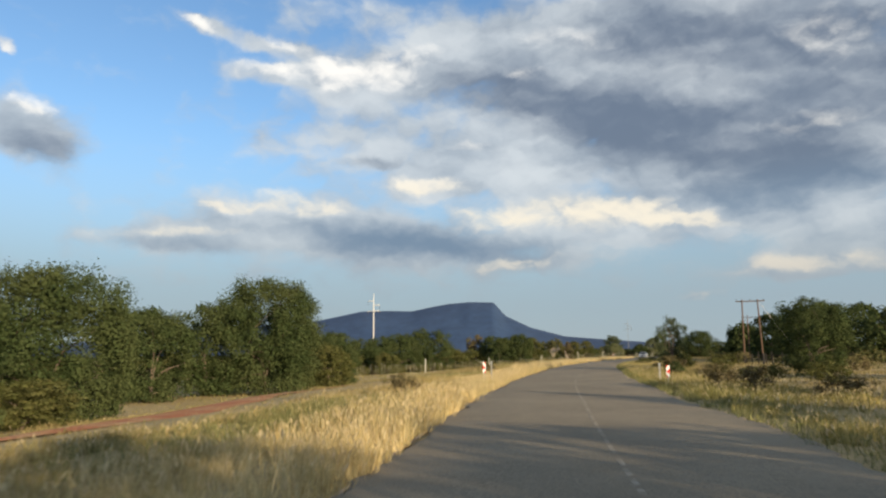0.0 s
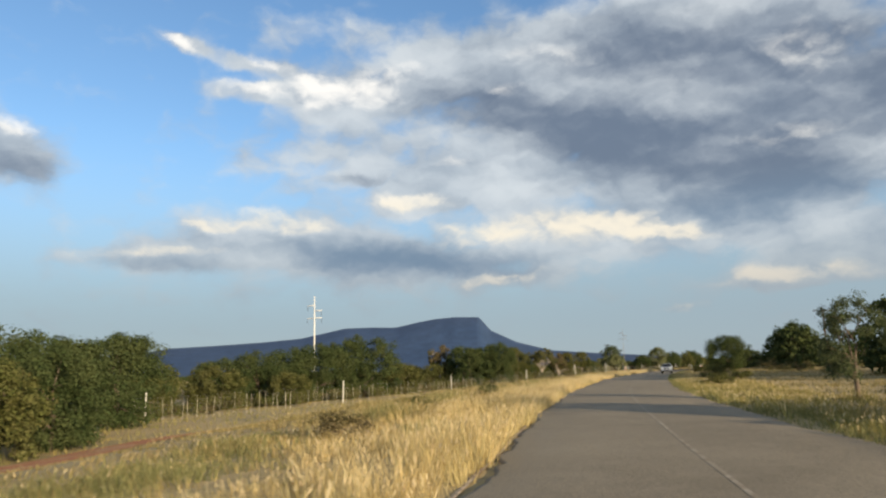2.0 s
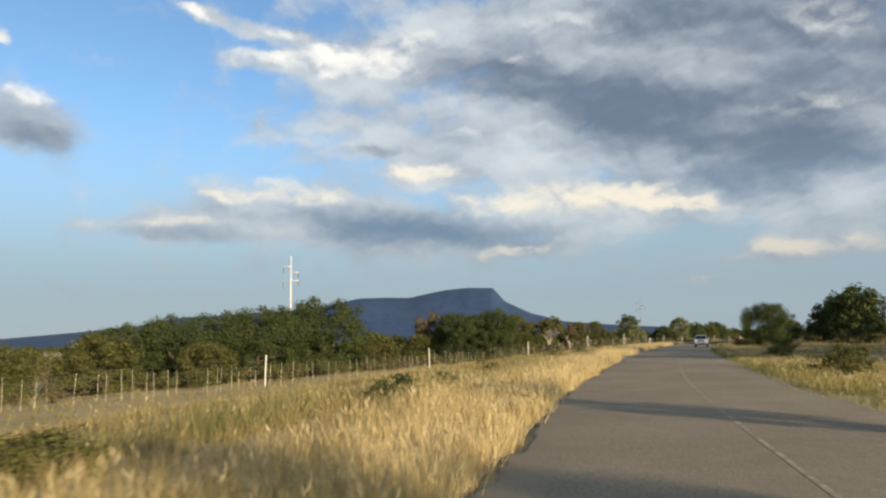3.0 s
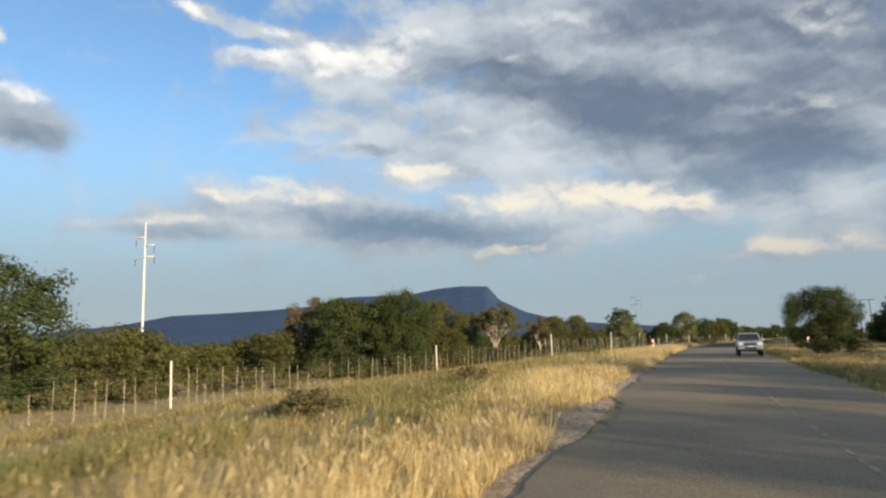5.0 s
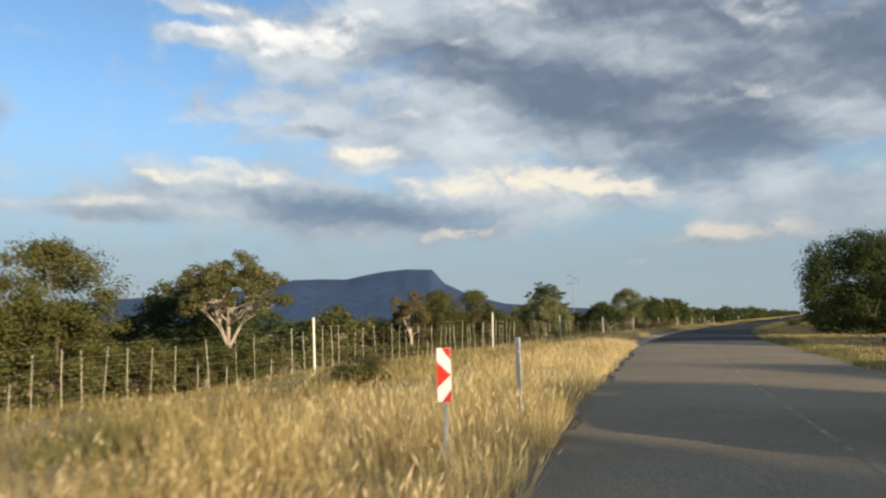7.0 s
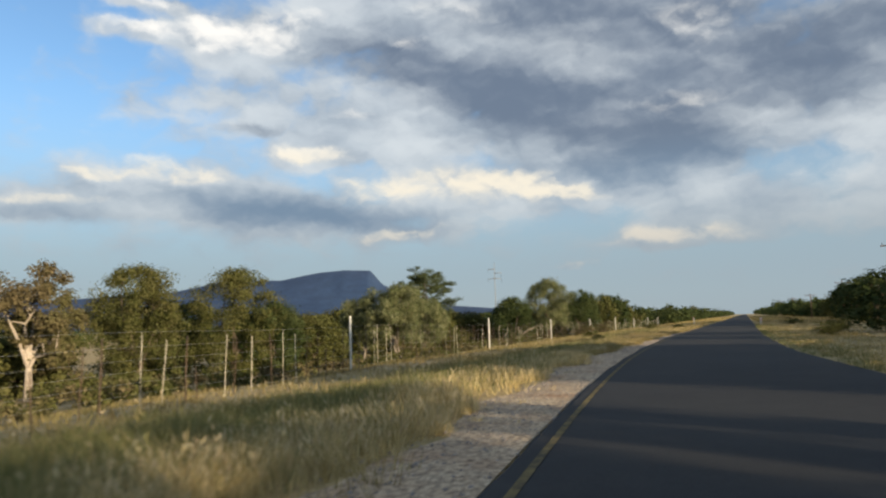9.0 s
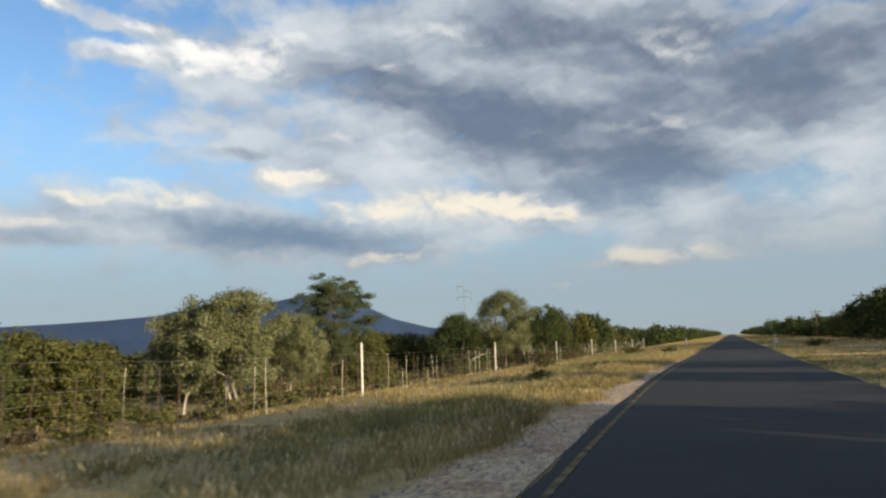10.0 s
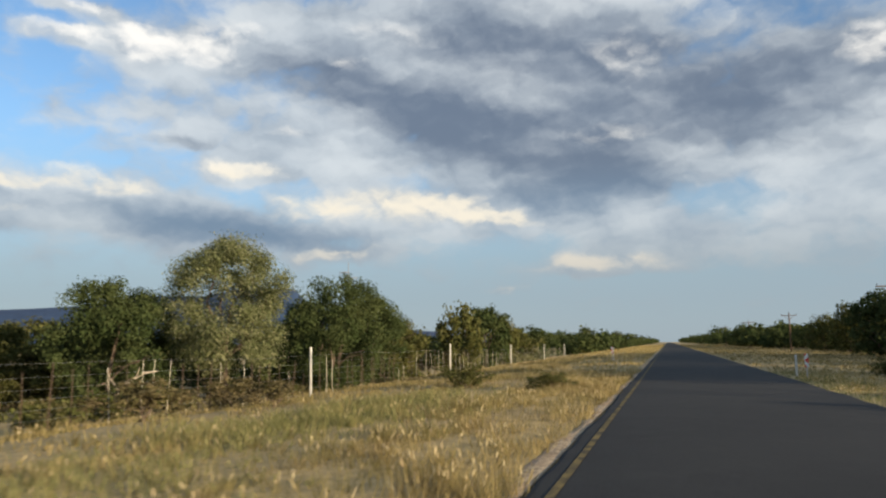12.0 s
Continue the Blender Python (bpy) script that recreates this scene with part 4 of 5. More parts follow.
# behind the start, whose shade falls on the road
for x, y, h, w in ((9.5, -19, 7.0, 8.5), (15, -16, 7.2, 9.0), (22, -15, 7.2, 9.0), (29, -12, 7.0, 9.0), (35, -2, 6.0, 8.0), (37, 30, 6.4, 8.0), (24, 2, 6.4, 4.0), (31, 7, 6.8, 6.0)):
    stand("far_dense", x, y, h, w)
# bushes in the verges: along, across, height, width
for s, l, h, w, kind in ((95.4, -6.6, 0.85, 2.4, "green_bush"), (100.5, -6.6, 0.7, 1.7, "green_bush"), (112.5, -7.6, 0.8, 1.8, "bush"), (283.6, -7.2, 0.6, 1.3, "bush"), (293.4, -5.7, 0.5, 1.6, "dry_bush"), (327.5, -4.4, 0.7, 2.0, "bush"), (171.5, -5.0, 0.5, 1.5, "green_bush"), (32, -6.0, 1.0, 1.8, "dry_bush"), (152, -7.5, 0.9, 2.0, "dry_bush"), (141, -8.5, 0.9, 2.0, "dry_bush"),
                         (70, -7.0, 0.8, 2.0, "dry_bush"), (84, -8.5, 0.8, 2.0, "bush"), (330, -8.5, 1.0, 2.8, "bush"), (24, -21, 2.0, 3.4, "green_bush"), (31, -23.5, 2.2, 3.6, "bush"),
                         (318, -15.0, 1.3, 3.0, "dry_bush"), (323, -13.6, 1.0, 2.4, "dry_bush"), (326, -17.5, 1.5, 3.4, "dry_bush"), (305, -12.0, 0.8, 2.0, "bush"), (196, -9.0, 0.9, 2.2, "bush"), (205, -12.5, 0.8, 1.8, "dry_bush"),
                         (36.5, 8.6, 1.25, 2.2, "dry_bush"), (29, 11.8, 0.8, 2.2, "dry_bush"), (41, 15, 1.2, 3.0, "bush"), (62, 13.5, 1.2, 2.6, "bush"), (33.5, 9.6, 1.2, 1.9, "dry_bush"), (45, 12, 0.9, 2.2, "bush"), (58, 9.5, 1.0, 1.8, "green_bush"), (52, 15, 1.0, 2.6, "bush"), (80, 12.5, 1.3, 2.2, "bush"),
                         (109, 8.6, 1.0, 2.6, "bush"), (121, 11.5, 1.1, 2.8, "bush"), (134, 9.5, 0.9, 2.4, "bush"), (150, 12, 1.5, 3.0, "bush"), (186, 10.0, 1.3, 3.0, "bush"), (192, 12.5, 1.6, 3.4, "bush"), (199, 10.8, 1.2, 3.0, "bush"),
                         (206, 12.0, 1.4, 3.4, "green_bush"), (214, 11.0, 1.0, 2.6, "bush"), (284, 9.6, 1.0, 2.6, "bush"), (300, 12.0, 1.2, 3.0, "bush"), (340, 10.5, 1.0, 2.8, "bush"), (90, 17, 1.6, 3.0, "bush"), (104, 20, 1.7, 3.0, "bush")):
    x, y = at(s, l)
    stand(kind, float(x), float(y), h, w)


def scatter(name, label, r, places, per, size_of_leaf, mat):
    """Bushes joined into one object. places: x, y, height, width."""
    cs, rs, n = [], [], 0
    for x, y, h, w in places:
        z = float(ground_z(x, y)[0]) if abs(x) < 800 and y < 1300 else -2.2
        for _ in range(5):
            a, q = r.uniform(0, 6.28), r.random() ** 0.5
            cs.append((x + math.cos(a) * q * w * 0.33, y + math.sin(a) * q * w * 0.33, z + h * r.uniform(0.25, 0.72)))
            rs.append(w * r.uniform(0.22, 0.34) * min(1.0, h / w * 1.2))
    v, f = leaves(r, np.array(cs), np.array(rs), len(places) * per, size_of_leaf)
    tagged(new(name, mesh_of(name, v, f, mat)), label, "bush", kind="stuff")


r = np.random.default_rng(14)
near, mid, far = [], [], []
for _ in range(1000):
    k = r.uniform(-40, 420)
    d = 2.2 + 60 * r.random() ** 1.4
    x, y = -46 + 0.505 * (k - 0) + -0.863 * d, 66 + 0.863 * k + 0.505 * d
    if x < -75:
        continue
    near.append((x, y, r.uniform(1.0, 3.6) * (1 + 0.25 * (d > 25)) * (0.62 if d < 14 else 1.0) * float(np.interp(k, [170, 230], [1.0, 0.62])), r.uniform(2.0, 5.0)))
for _ in range(160):
    s, l = r.uniform(-10, 420), r.uniform(19, 60)
    x, y = at(s, l)
    near.append((float(x), float(y), r.uniform(0.9, 2.6), r.uniform(1.8, 3.6)))
for _ in range(420):
    k, d = r.uniform(-20, 330), r.uniform(2.5, 15)
    x, y = -46 + 0.505 * k - 0.863 * d, 66 + 0.863 * k + 0.505 * d
    near.insert(int(r.integers(0, len(near))), (x, y, r.uniform(1.2, 2.5) * float(np.interp(k, [170, 230], [1.0, 0.5])), r.uniform(2.2, 4.2)))
half = len(near) // 2
scatter("bush_thicket", "low olive green thorn scrub filling the ground behind the fence", r, near[:half], 230, 0.21, M_LEAF_OLIVE)
scatter("thorn_scrub", "brownish half-dry thorn scrub standing in dry grass", r, near[half:], 230, 0.20, M_LEAF_BROWN)
for _ in range(900):
    k, d = r.uniform(-60, 900), r.uniform(40, 260)
    mid.append((-46 + 0.53 * k - 0.85 * d, 66 + 0.85 * k + 0.53 * d, r.uniform(2.2, 5.4), r.uniform(3.5, 8)))
for _ in range(420):
    s, l = r.uniform(0, 900), r.uniform(38, 200)
    x, y = at(s, l)
    mid.append((float(x), float(y), r.uniform(2.8, 6.4), r.uniform(4, 8)))
scatter("bushveld", "wide savanna bushland of mixed green thorn trees", r, mid, 80, 0.78, M_LEAF_OLIVE)
for _ in range(1500):
    a, d = radians(r.uniform(-48, 75)), r.uniform(380, 1500)
    x, y = 40 + math.sin(a) * d, 120 + math.cos(a) * d
    s, l = along(x, y)
    if abs(l[0]) < 24:
        continue
    far.append((x, y, r.uniform(3.5, 7.5), r.uniform(8, 16)))
deep, line = [], []
for _ in range(260):
    s, l = r.uniform(335, 680), 36 + 34 * r.random()
    x, y = at(s, l)
    deep.append((float(x), float(y), r.uniform(3.0, 5.6), r.uniform(4, 8)))
scatter("roadside_woods", "dense dark woodland behind the roadside tree line", r, deep, 260, 0.62, M_LEAF_DARK)
for _ in range(860):
    s = 470 + 990 * r.random() ** 1.2
    x, y = at(s, (-14 - 22 * r.random()) if r.random() < 0.5 else 16 + 22 * r.random())
    line.append((float(x), float(y), r.uniform(4.4, 8.6), r.uniform(4, 9)))
scatter("far_tree_line", "dark trees closing in on the end of the road", r, line, 130, 0.85, M_LEAF_DARK)
scatter("far_woodland", "distant dark woodland along the horizon", r, far, 70, 1.7, M_LEAF_DARK)

# ---- grass ----
def lumps(s, l, size, seed):
    """Smooth random field between 0 and 1 with lumps of that size."""
    lattice = np.random.default_rng(seed).random((256, 256))
    a, b = s / size, l / size
    i, j = np.floor(a).astype(int), np.floor(b).astype(int)
    p, q = a - i, b - j
    p, q = p * p * (3 - 2 * p), q * q * (3 - 2 * q)
    at_ = lambda m, n: lattice[m % 256, n % 256]
    return (at_(i, j) * (1 - p) + at_(i + 1, j) * p) * (1 - q) + (at_(i, j + 1) * (1 - p) + at_(i + 1, j + 1) * p) * q


def grass(name, label, r, s, l, tall, wide, mat, plume_share=0.0, share=0.55):
    """Blades of grass, each a leaning sliver with its foot on the ground; a share of them carries a seed head."""
    n = len(s)
    # a share of the blades gathers in tufts that fan out from a common foot
    of = r.integers(0, max(n // 22, 1), n)
    core = r.integers(0, n, max(n // 22, 1))
    gathered = r.random(n) < share
    fan = r.uniform(0, 6.283, n)
    out = 0.20 * r.random(n) ** 0.7
    s = np.where(gathered, s[core][of] + out * np.cos(fan), s)
    l = np.where(gathered, l[core][of] + out * np.sin(fan), l)
    vigour = np.where(gathered, r.uniform(0.62, 1.30, len(core))[of], 0.80)
    x, y = at(s, l)
    z = rise(s, l) - 0.02
    clumpy = 0.45 * lumps(s, l, 0.8, 1) + 0.4 * lumps(s, l, 2.6, 2) + 0.35 * lumps(s, l, 8.0, 3)
    clumpy = np.clip((clumpy - 0.3) / 0.6, 0, 1)
    beside = x - np.interp(y, [15, 28, 40, 54, 66, 78, 92, 108], [-12.5, -11.8, -10.9, -9.3, -7.6, -6.4, -5.8, -3.5])
    tall = tall * np.where((y > 18) & (y < 106), np.interp(beside, [-5, -2, 2.5, 8.5], [1.0, 0.5, 0.32, 1.0]), 1.0)
    tall = tall * np.interp(s, [200, 228, 290], [1.0, 0.72, 0.62])
    tall = tall * np.where((s < 75) & (l < -3.5), 0.66, 1.0)
    h = tall * (0.34 + 0.72 * clumpy) * r.uniform(0.62, 1.06, n) * vigour
    a = r.uniform(0, 6.283, n)
    lean = h * r.uniform(0.10, 0.75, n)
    head = np.interp(s, LINE_S, LINE_H)
    la = np.where(gathered, math.pi / 2 + head - fan, 6.283 * lumps(s, l, 1.6, 4)) + r.normal(0, 0.7, n)
    w = wide * r.uniform(0.6, 1.4, n)
    foot = np.stack([x, y, z], 1)
    across = np.stack([np.cos(a) * w, np.sin(a) * w, np.zeros(n)], 1)
    tip = foot + np.stack([np.cos(la) * lean, np.sin(la) * lean, h], 1)
    v = np.stack([foot - across, foot + across, tip], 1).reshape(-1, 3)
    tagged(new(name, mesh_of(name, v, np.arange(n * 3).reshape(-1, 3), mat)), label, "grass", kind="stuff")
    if plume_share:
        k = r.random(n) < plume_share
        t, f0, m = tip[k], foot[k], int(k.sum())
        up = (t - f0) / np.linalg.norm(t - f0, axis=1)[:, None]
        size = (0.07 + 0.08 * r.random(m))[:, None]
        b = np.stack([np.cos(a[k]), np.sin(a[k]), np.zeros(m)], 1) * (0.006 + wide * 0.8)
        v = np.stack([t - up * size, t - up * size * 0.4 + b, t + up * size * 0.35, t - up * size * 0.4 - b], 1).reshape(-1, 3)
        tagged(new(name + "_seed_heads", mesh_of(name, v, np.arange(m * 4).reshape(-1, 4), M_SEED if mat is not M_GRASS_OLIVE else mat)), "feathery straw-coloured seed heads above the verge grass", "grass", kind="stuff")


def spread(r, n, s0, s1, near_l, far_l, power):
    s = r.uniform(s0, s1, n)
    q = r.random(n) ** power
    return s, near_l(s) + (far_l - near_l(s)) * q


def keep(s, l):
    """No grass on the red track."""
    x, y = at(s, l)
    on = (np.abs(x - np.interp(y, [15, 28, 40, 54, 66, 78, 92, 108], [-12.5, -11.8, -10.9, -9.3, -7.6, -6.4, -5.8, -3.5])) < 2.0) & (y > 18) & (y < 104)
    thin = noise_field(s, l) > -0.25
    return (~on | (lumps(s, l, 1.1, 11) > 0.66)) & (thin | (np.random.default_rng(2).random(len(s)) < 0.25))


def noise_field(s, l):
    return 2.4 * (0.5 * lumps(s, l, 3.5, 6) + 0.5 * lumps(s, l, 1.2, 7) - 0.5)


g = np.random.default_rng(5)
verge_in = lambda s: bare_shoulder(s, 1.0) + 0.12 + 0.7 * (lumps(s, s * 0, 0.9, 8) - 0.6) * np.clip(shoulder(s), 0.15, 1)
s, l = spread(g, 260000, 2, 345, verge_in, -5.6, 1.15)
k = keep(s, l)
late = s > 252 + 14 * g.random(len(s))
grass("verge_grass", "tall pale golden grass growing along the road verge", g, s[k & ~late], l[k & ~late], 0.84, 0.0065, M_GRASS, 0.16)
grass("late_verge_grass", "mixed straw and olive grass along the newer road", g, s[k & late], l[k & late], 0.80, 0.007, M_GRASS_DULL, 0.05)
s, l = spread(g, 40000, 100, 345, lambda q: left_edge(q) - 0.12, -4.6, 1.0)
k = (l > bare_shoulder(s, 1.0)) & (lumps(s, l, 0.5, 9) > 0.35 + 0.5 * (l - bare_shoulder(s, 1.0)) / (left_edge(s) - bare_shoulder(s, 1.0))) & (np.abs(l - left_edge(s)) > 0.25)
grass("shoulder_grass", "sparse dry tufts in the gravel shoulder", g, s[k], l[k], 0.22, 0.006, M_GRASS)
s, l = spread(g, 130000, 2, 345, lambda q: -4.0 + 0.9 * np.sin(q * 0.33) + 0.5 * np.sin(q * 0.9), -10.0, 1.1)
k = keep(s, l)
late = s > 252 + 14 * g.random(len(s))
grass("outer_verge_grass", "tall straw and olive grass on the outer verge", g, s[k & ~late], l[k & ~late], 0.88, 0.008, M_GRASS_FIELD, 0.05)
grass("late_outer_grass", "olive and brown grass beyond the newer verge", g, s[k & late], l[k & late], 0.84, 0.008, M_GRASS_DULL, 0.05)
s, l = spread(g, 160000, 2, 400, lambda q: np.full(len(q), -8.5), -24.0, 1.2)
k = keep(s, l)
grass("field_grass", "dry straw-coloured grass between the verge and the fence", g, s[k], l[k], 0.66, 0.017, M_GRASS_DULL, 0.03, share=0.3)
s, l = spread(g, 40000, 20, 420, lambda q: np.full(len(q), -24.0), -60.0, 1.3)
grass("bush_grass", "dull dry grass under the thorn bush", g, s, l, 0.6, 0.03, M_GRASS_GREEN, share=0.15)
s, l = spread(g, 50000, 5, 345, lambda q: right_edge(q) + 0.05, 7.7, 1.1)
grass("edge_grass", "short green grass creeping up to the asphalt edge", g, s, l, 0.46, 0.011, M_GRASS_OLIVE, 0.04)
s, l = spread(g, 55000, 5, 140, lambda q: right_edge(q) + 0.7 + 0.3 * np.sin(q * 0.8), 11.5, 1.15)
grass("tall_verge_grass", "tall yellow grass on the far road verge", g, s, l, 0.60, 0.010, M_GRASS_GREEN, 0.10)
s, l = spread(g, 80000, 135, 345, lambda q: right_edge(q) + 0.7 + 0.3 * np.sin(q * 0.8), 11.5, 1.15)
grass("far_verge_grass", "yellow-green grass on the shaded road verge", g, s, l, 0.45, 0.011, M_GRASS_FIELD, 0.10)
s, l = spread(g, 90000, 5, 420, lambda q: np.full(len(q), 11.0), 34.0, 1.1)
grass("meadow_grass", "sparse yellowish grass below the power line", g, s, l, 0.40, 0.026, M_GRASS_DULL, share=0.15)
s, l = spread(g, 42000, 345, 700, lambda q: left_edge(q) - 0.4, -22.0, 1.0)
grass("distant_grass", "pale dry grass strip beside the far road", g, s, l, 0.6, 0.05, M_GRASS_FIELD, share=0.15)
s, l = spread(g, 40000, 345, 700, lambda q: right_edge(q) + 0.3, 26.0, 1.0)
grass("distant_far_grass", "pale dry grass strip across the far road", g, s, l, 0.5, 0.05, M_GRASS_DULL, share=0.15)

# greener tussocks in patches: along, across, half length, half width
SPOTS = [(side.uniform(60, 225), side.uniform(-10.5, -4.6), side.uniform(1.2, 3.2), side.uniform(0.5, 1.3)) for _ in range(30)]
for s0, l0, ds, dl in SPOTS + list(((236, -7.2, 9, 2.4), (250, -5.4, 8, 1.4), (246, -6.2, 9, 1.8), (268, -6.6, 9, 2.0), (168, -5.2, 6, 1.6), (97, -6.2, 3, 1.2), (116, -6.6, 4, 1.5), (300, -7.5, 10, 2.2), (318, -8.5, 8, 2.5), (62, -8.5, 6, 2.0), (150, -8.5, 7, 2.0), (20, -7.0, 8, 2.2), (133, -9.5, 6, 2.0))):
    n = int((520 if s0 not in (236, 250) else 900) * ds * dl)
    s, l = s0 + ds * 0.5 * g.normal(0, 1, n), l0 + dl * 0.55 * g.normal(0, 1, n)
    k = l < bare_shoulder(s, 1.0)
    grass("tussock_patch", "grey-green tussock grass among the dry straw", g, s[k], l[k], 0.80, 0.009, M_GRASS_OLIVE, 0.08)

# loose stones on the shoulder
st_v, st_f = [], []
cube = np.array([(-1, -1, -0.6), (1, -1, -0.6), (1, 1, -0.6), (-1, 1, -0.6), (-0.7, -0.7, 0.7), (0.7, -0.6, 0.8), (0.6, 0.7, 0.6), (-0.7, 0.6, 0.7)])
cube_f = np.array([(0, 1, 5, 4), (1, 2, 6, 5), (2, 3, 7, 6), (3, 0, 4, 7), (4, 5, 6, 7)])
n = 6000
ss = np.concatenate([g.uniform(136, 166, n // 5), g.uniform(222, 300, n - n // 5)])
sl_ = bare_shoulder(ss, 1) + (left_edge(ss) - bare_shoulder(ss, 1)) * g.random(n) ** 0.8
xs, ys = at(ss, sl_)
for i in range(n):
    size = 0.007 + 0.024 * g.random() ** 4
    c, q = math.cos(i * 1.7), math.sin(i * 1.7)
    v = cube * size * g.uniform(0.7, 1.3, (8, 3))
    v = np.stack([v[:, 0] * c - v[:, 1] * q + xs[i], v[:, 0] * q + v[:, 1] * c + ys[i], v[:, 2] - 0.03], 1)
    st_v.append(v)
    st_f.append(cube_f + 8 * i)
tagged(new("gravel", mesh_of("gravel", np.concatenate(st_v), np.concatenate(st_f), M_STONE)), "loose pale gravel stones on the shoulder", "gravel", kind="stuff")

# ---- wire fence ----
FENCE = [(-46, 66), (-31, 90), (-16, 113.5), (-1.3, 137), (13, 162.5), (28.2, 184), (41.4, 202.3), (52.6, 219.7), (65.6, 250.2), (78.4, 273.7), (92.0, 297.6), (104.9, 317.2), (119.2, 340.5), (134.4, 365), (149.5, 389), (164.6, 413)]
FX, FY = [p[0] for p in FENCE], [p[1] for p in FENCE]
fence = thing("fence", FENCE[0][0], FENCE[0][1], "tall wire game fence with whitewashed posts and thin droppers", "fence", z=0.0)
fence_inv = fence.matrix_basis.inverted()
post_mesh = tube_mesh("post", [(0, 0, -0.4), (0, 0, 1.3), (0, 0, 2.63), (0, 0, 2.65)], [0.060, 0.056, 0.053, 0.03], M_POST_WHITE, 9)
pale_mesh = tube_mesh("dropper", [(0, 0, -0.1), (0.012, 0, 1.1), (-0.008, 0.01, 2.26)], [0.0115, 0.010, 0.009], M_DROPPER, 5)
rust_mesh = tube_mesh("dropper", [(0, 0, -0.1), (-0.01, 0.01, 1.2), (0.012, 0, 2.22)], [0.021, 0.019, 0.017], M_DARK_STEEL, 5)
fr = random.Random(4)
far_droppers = []
for i, (x, y) in enumerate(FENCE):
    part("post", post_mesh, fence, "whitewashed wooden post", fence_inv @ Matrix.LocRotScale((x, y, float(ground_z(x, y)[0])), Euler((fr.gauss(0, 0.015), fr.gauss(0, 0.015), fr.random() * 6)), (1, 1, fr.uniform(0.97, 1.03))))
    if i + 1 < len(FENCE):
        x2, y2 = FENCE[i + 1]
        count = 30 if 2 <= i <= 11 else 18
        for k in range(1, count):
            q = (k + fr.uniform(-0.38, 0.38)) / count
            px, py = x + (x2 - x) * q, y + (y2 - y) * q
            dark = fr.random() < (0.2 if i < 7 else 0.62)
            tall = fr.uniform(0.82, 0.97) if fr.random() > 0.14 else fr.uniform(0.42, 0.66)
            m = Matrix.LocRotScale((px, py, float(ground_z(px, py)[0])), Euler((fr.gauss(0, 0.03), fr.gauss(0, 0.03), fr.random() * 6)), (fr.uniform(0.75, 1.2),) * 2 + (tall,))
            if 2 <= i <= 11:
                part("dropper", rust_mesh if dark else pale_mesh, fence, "", fence_inv @ m)
            else:
                far_droppers.append(fence_inv @ m)
far_v, far_f = [], []
one_v, one_f = [v.co.copy() for v in pale_mesh.vertices], [tuple(p.vertices) for p in pale_mesh.polygons]
for m in far_droppers:
    far_f += [tuple(k + len(far_v) for k in p) for p in one_f]
    far_v += [tuple(m @ v) for v in one_v]
far_mesh = bpy.data.meshes.new("far_droppers")
far_mesh.from_pydata(far_v, [], far_f)
far_mesh.materials.append(M_DROPPER)
tagged(part("far_droppers", far_mesh, fence), "thin wooden droppers of the distant fence", kind="stuff")
for h in (0.2, 0.5, 0.8, 1.1, 1.4, 1.75, 2.15):
    pts = []
    for i in range(len(FENCE) - 1):
        for q in (0, 0.25, 0.5, 0.75):
            x, y = FX[i] + (FX[i + 1] - FX[i]) * q, FY[i] + (FY[i + 1] - FY[i]) * q
            pts.append((x - FX[0], y - FY[0], float(ground_z(x, y)[0]) + h))
    part("wire", tube_mesh("wire", pts, [0.0025] * len(pts), M_STEEL, 4), fence)


# ---- power lines ----
def insulator(x, z, parent, up=True):
    pts = [(x, 0, z), (x, 0, z + 0.06), (x, 0, z + 0.10), (x, 0, z + 0.16), (x, 0, z + 0.22)]
    part("insulator", tube_mesh("insulator", pts if up else [(a, b, 2 * z - c) for a, b, c in pts], [0.02, 0.05, 0.03, 0.055, 0.02], M_NEAR_BLACK, 8), parent)


def h_pole(x, y, turn, height):
    e = thing("power_pole", x, y, "weathered brown wooden H-frame power pole with a steel crossarm", "power pole", "power line poles", turn=turn)
    for dx, lean in ((-1.15, 0.02), (1.15, -0.03)):
        part("pole", tube_mesh("pole", [(dx, 0, -0.3), (dx + lean * 4, 0, 4), (dx + lean * 8, 0, height)], [0.115, 0.10, 0.08], M_POLE, 10), e)
        # near-black sleeve round the lowest 1.5 m of each pole
        part("pole_base", tube_mesh("pole_base", [(dx, 0, -0.3), (dx, 0, 1.5), (dx, 0, 1.52)], [0.15, 0.14, 0.12], M_NEAR_BLACK, 10), e, "black pole base")
    bm = bmesh.new()
    box(bm, 0, 0.13, height - 0.25, 3.6, 0.10, 0.14, 0.01)
    part("crossarm", (bm, M_DARK_STEEL), e)
    for dx in (-1.65, 0, 1.65):
        insulator(dx, height - 0.18, e)
    part("stay_wire", tube_mesh("stay_wire", [(1.2, 0, height - 0.6), (6.5, 2.0, 0.0)], [0.03, 0.03], M_STEEL, 5), e)
    return e


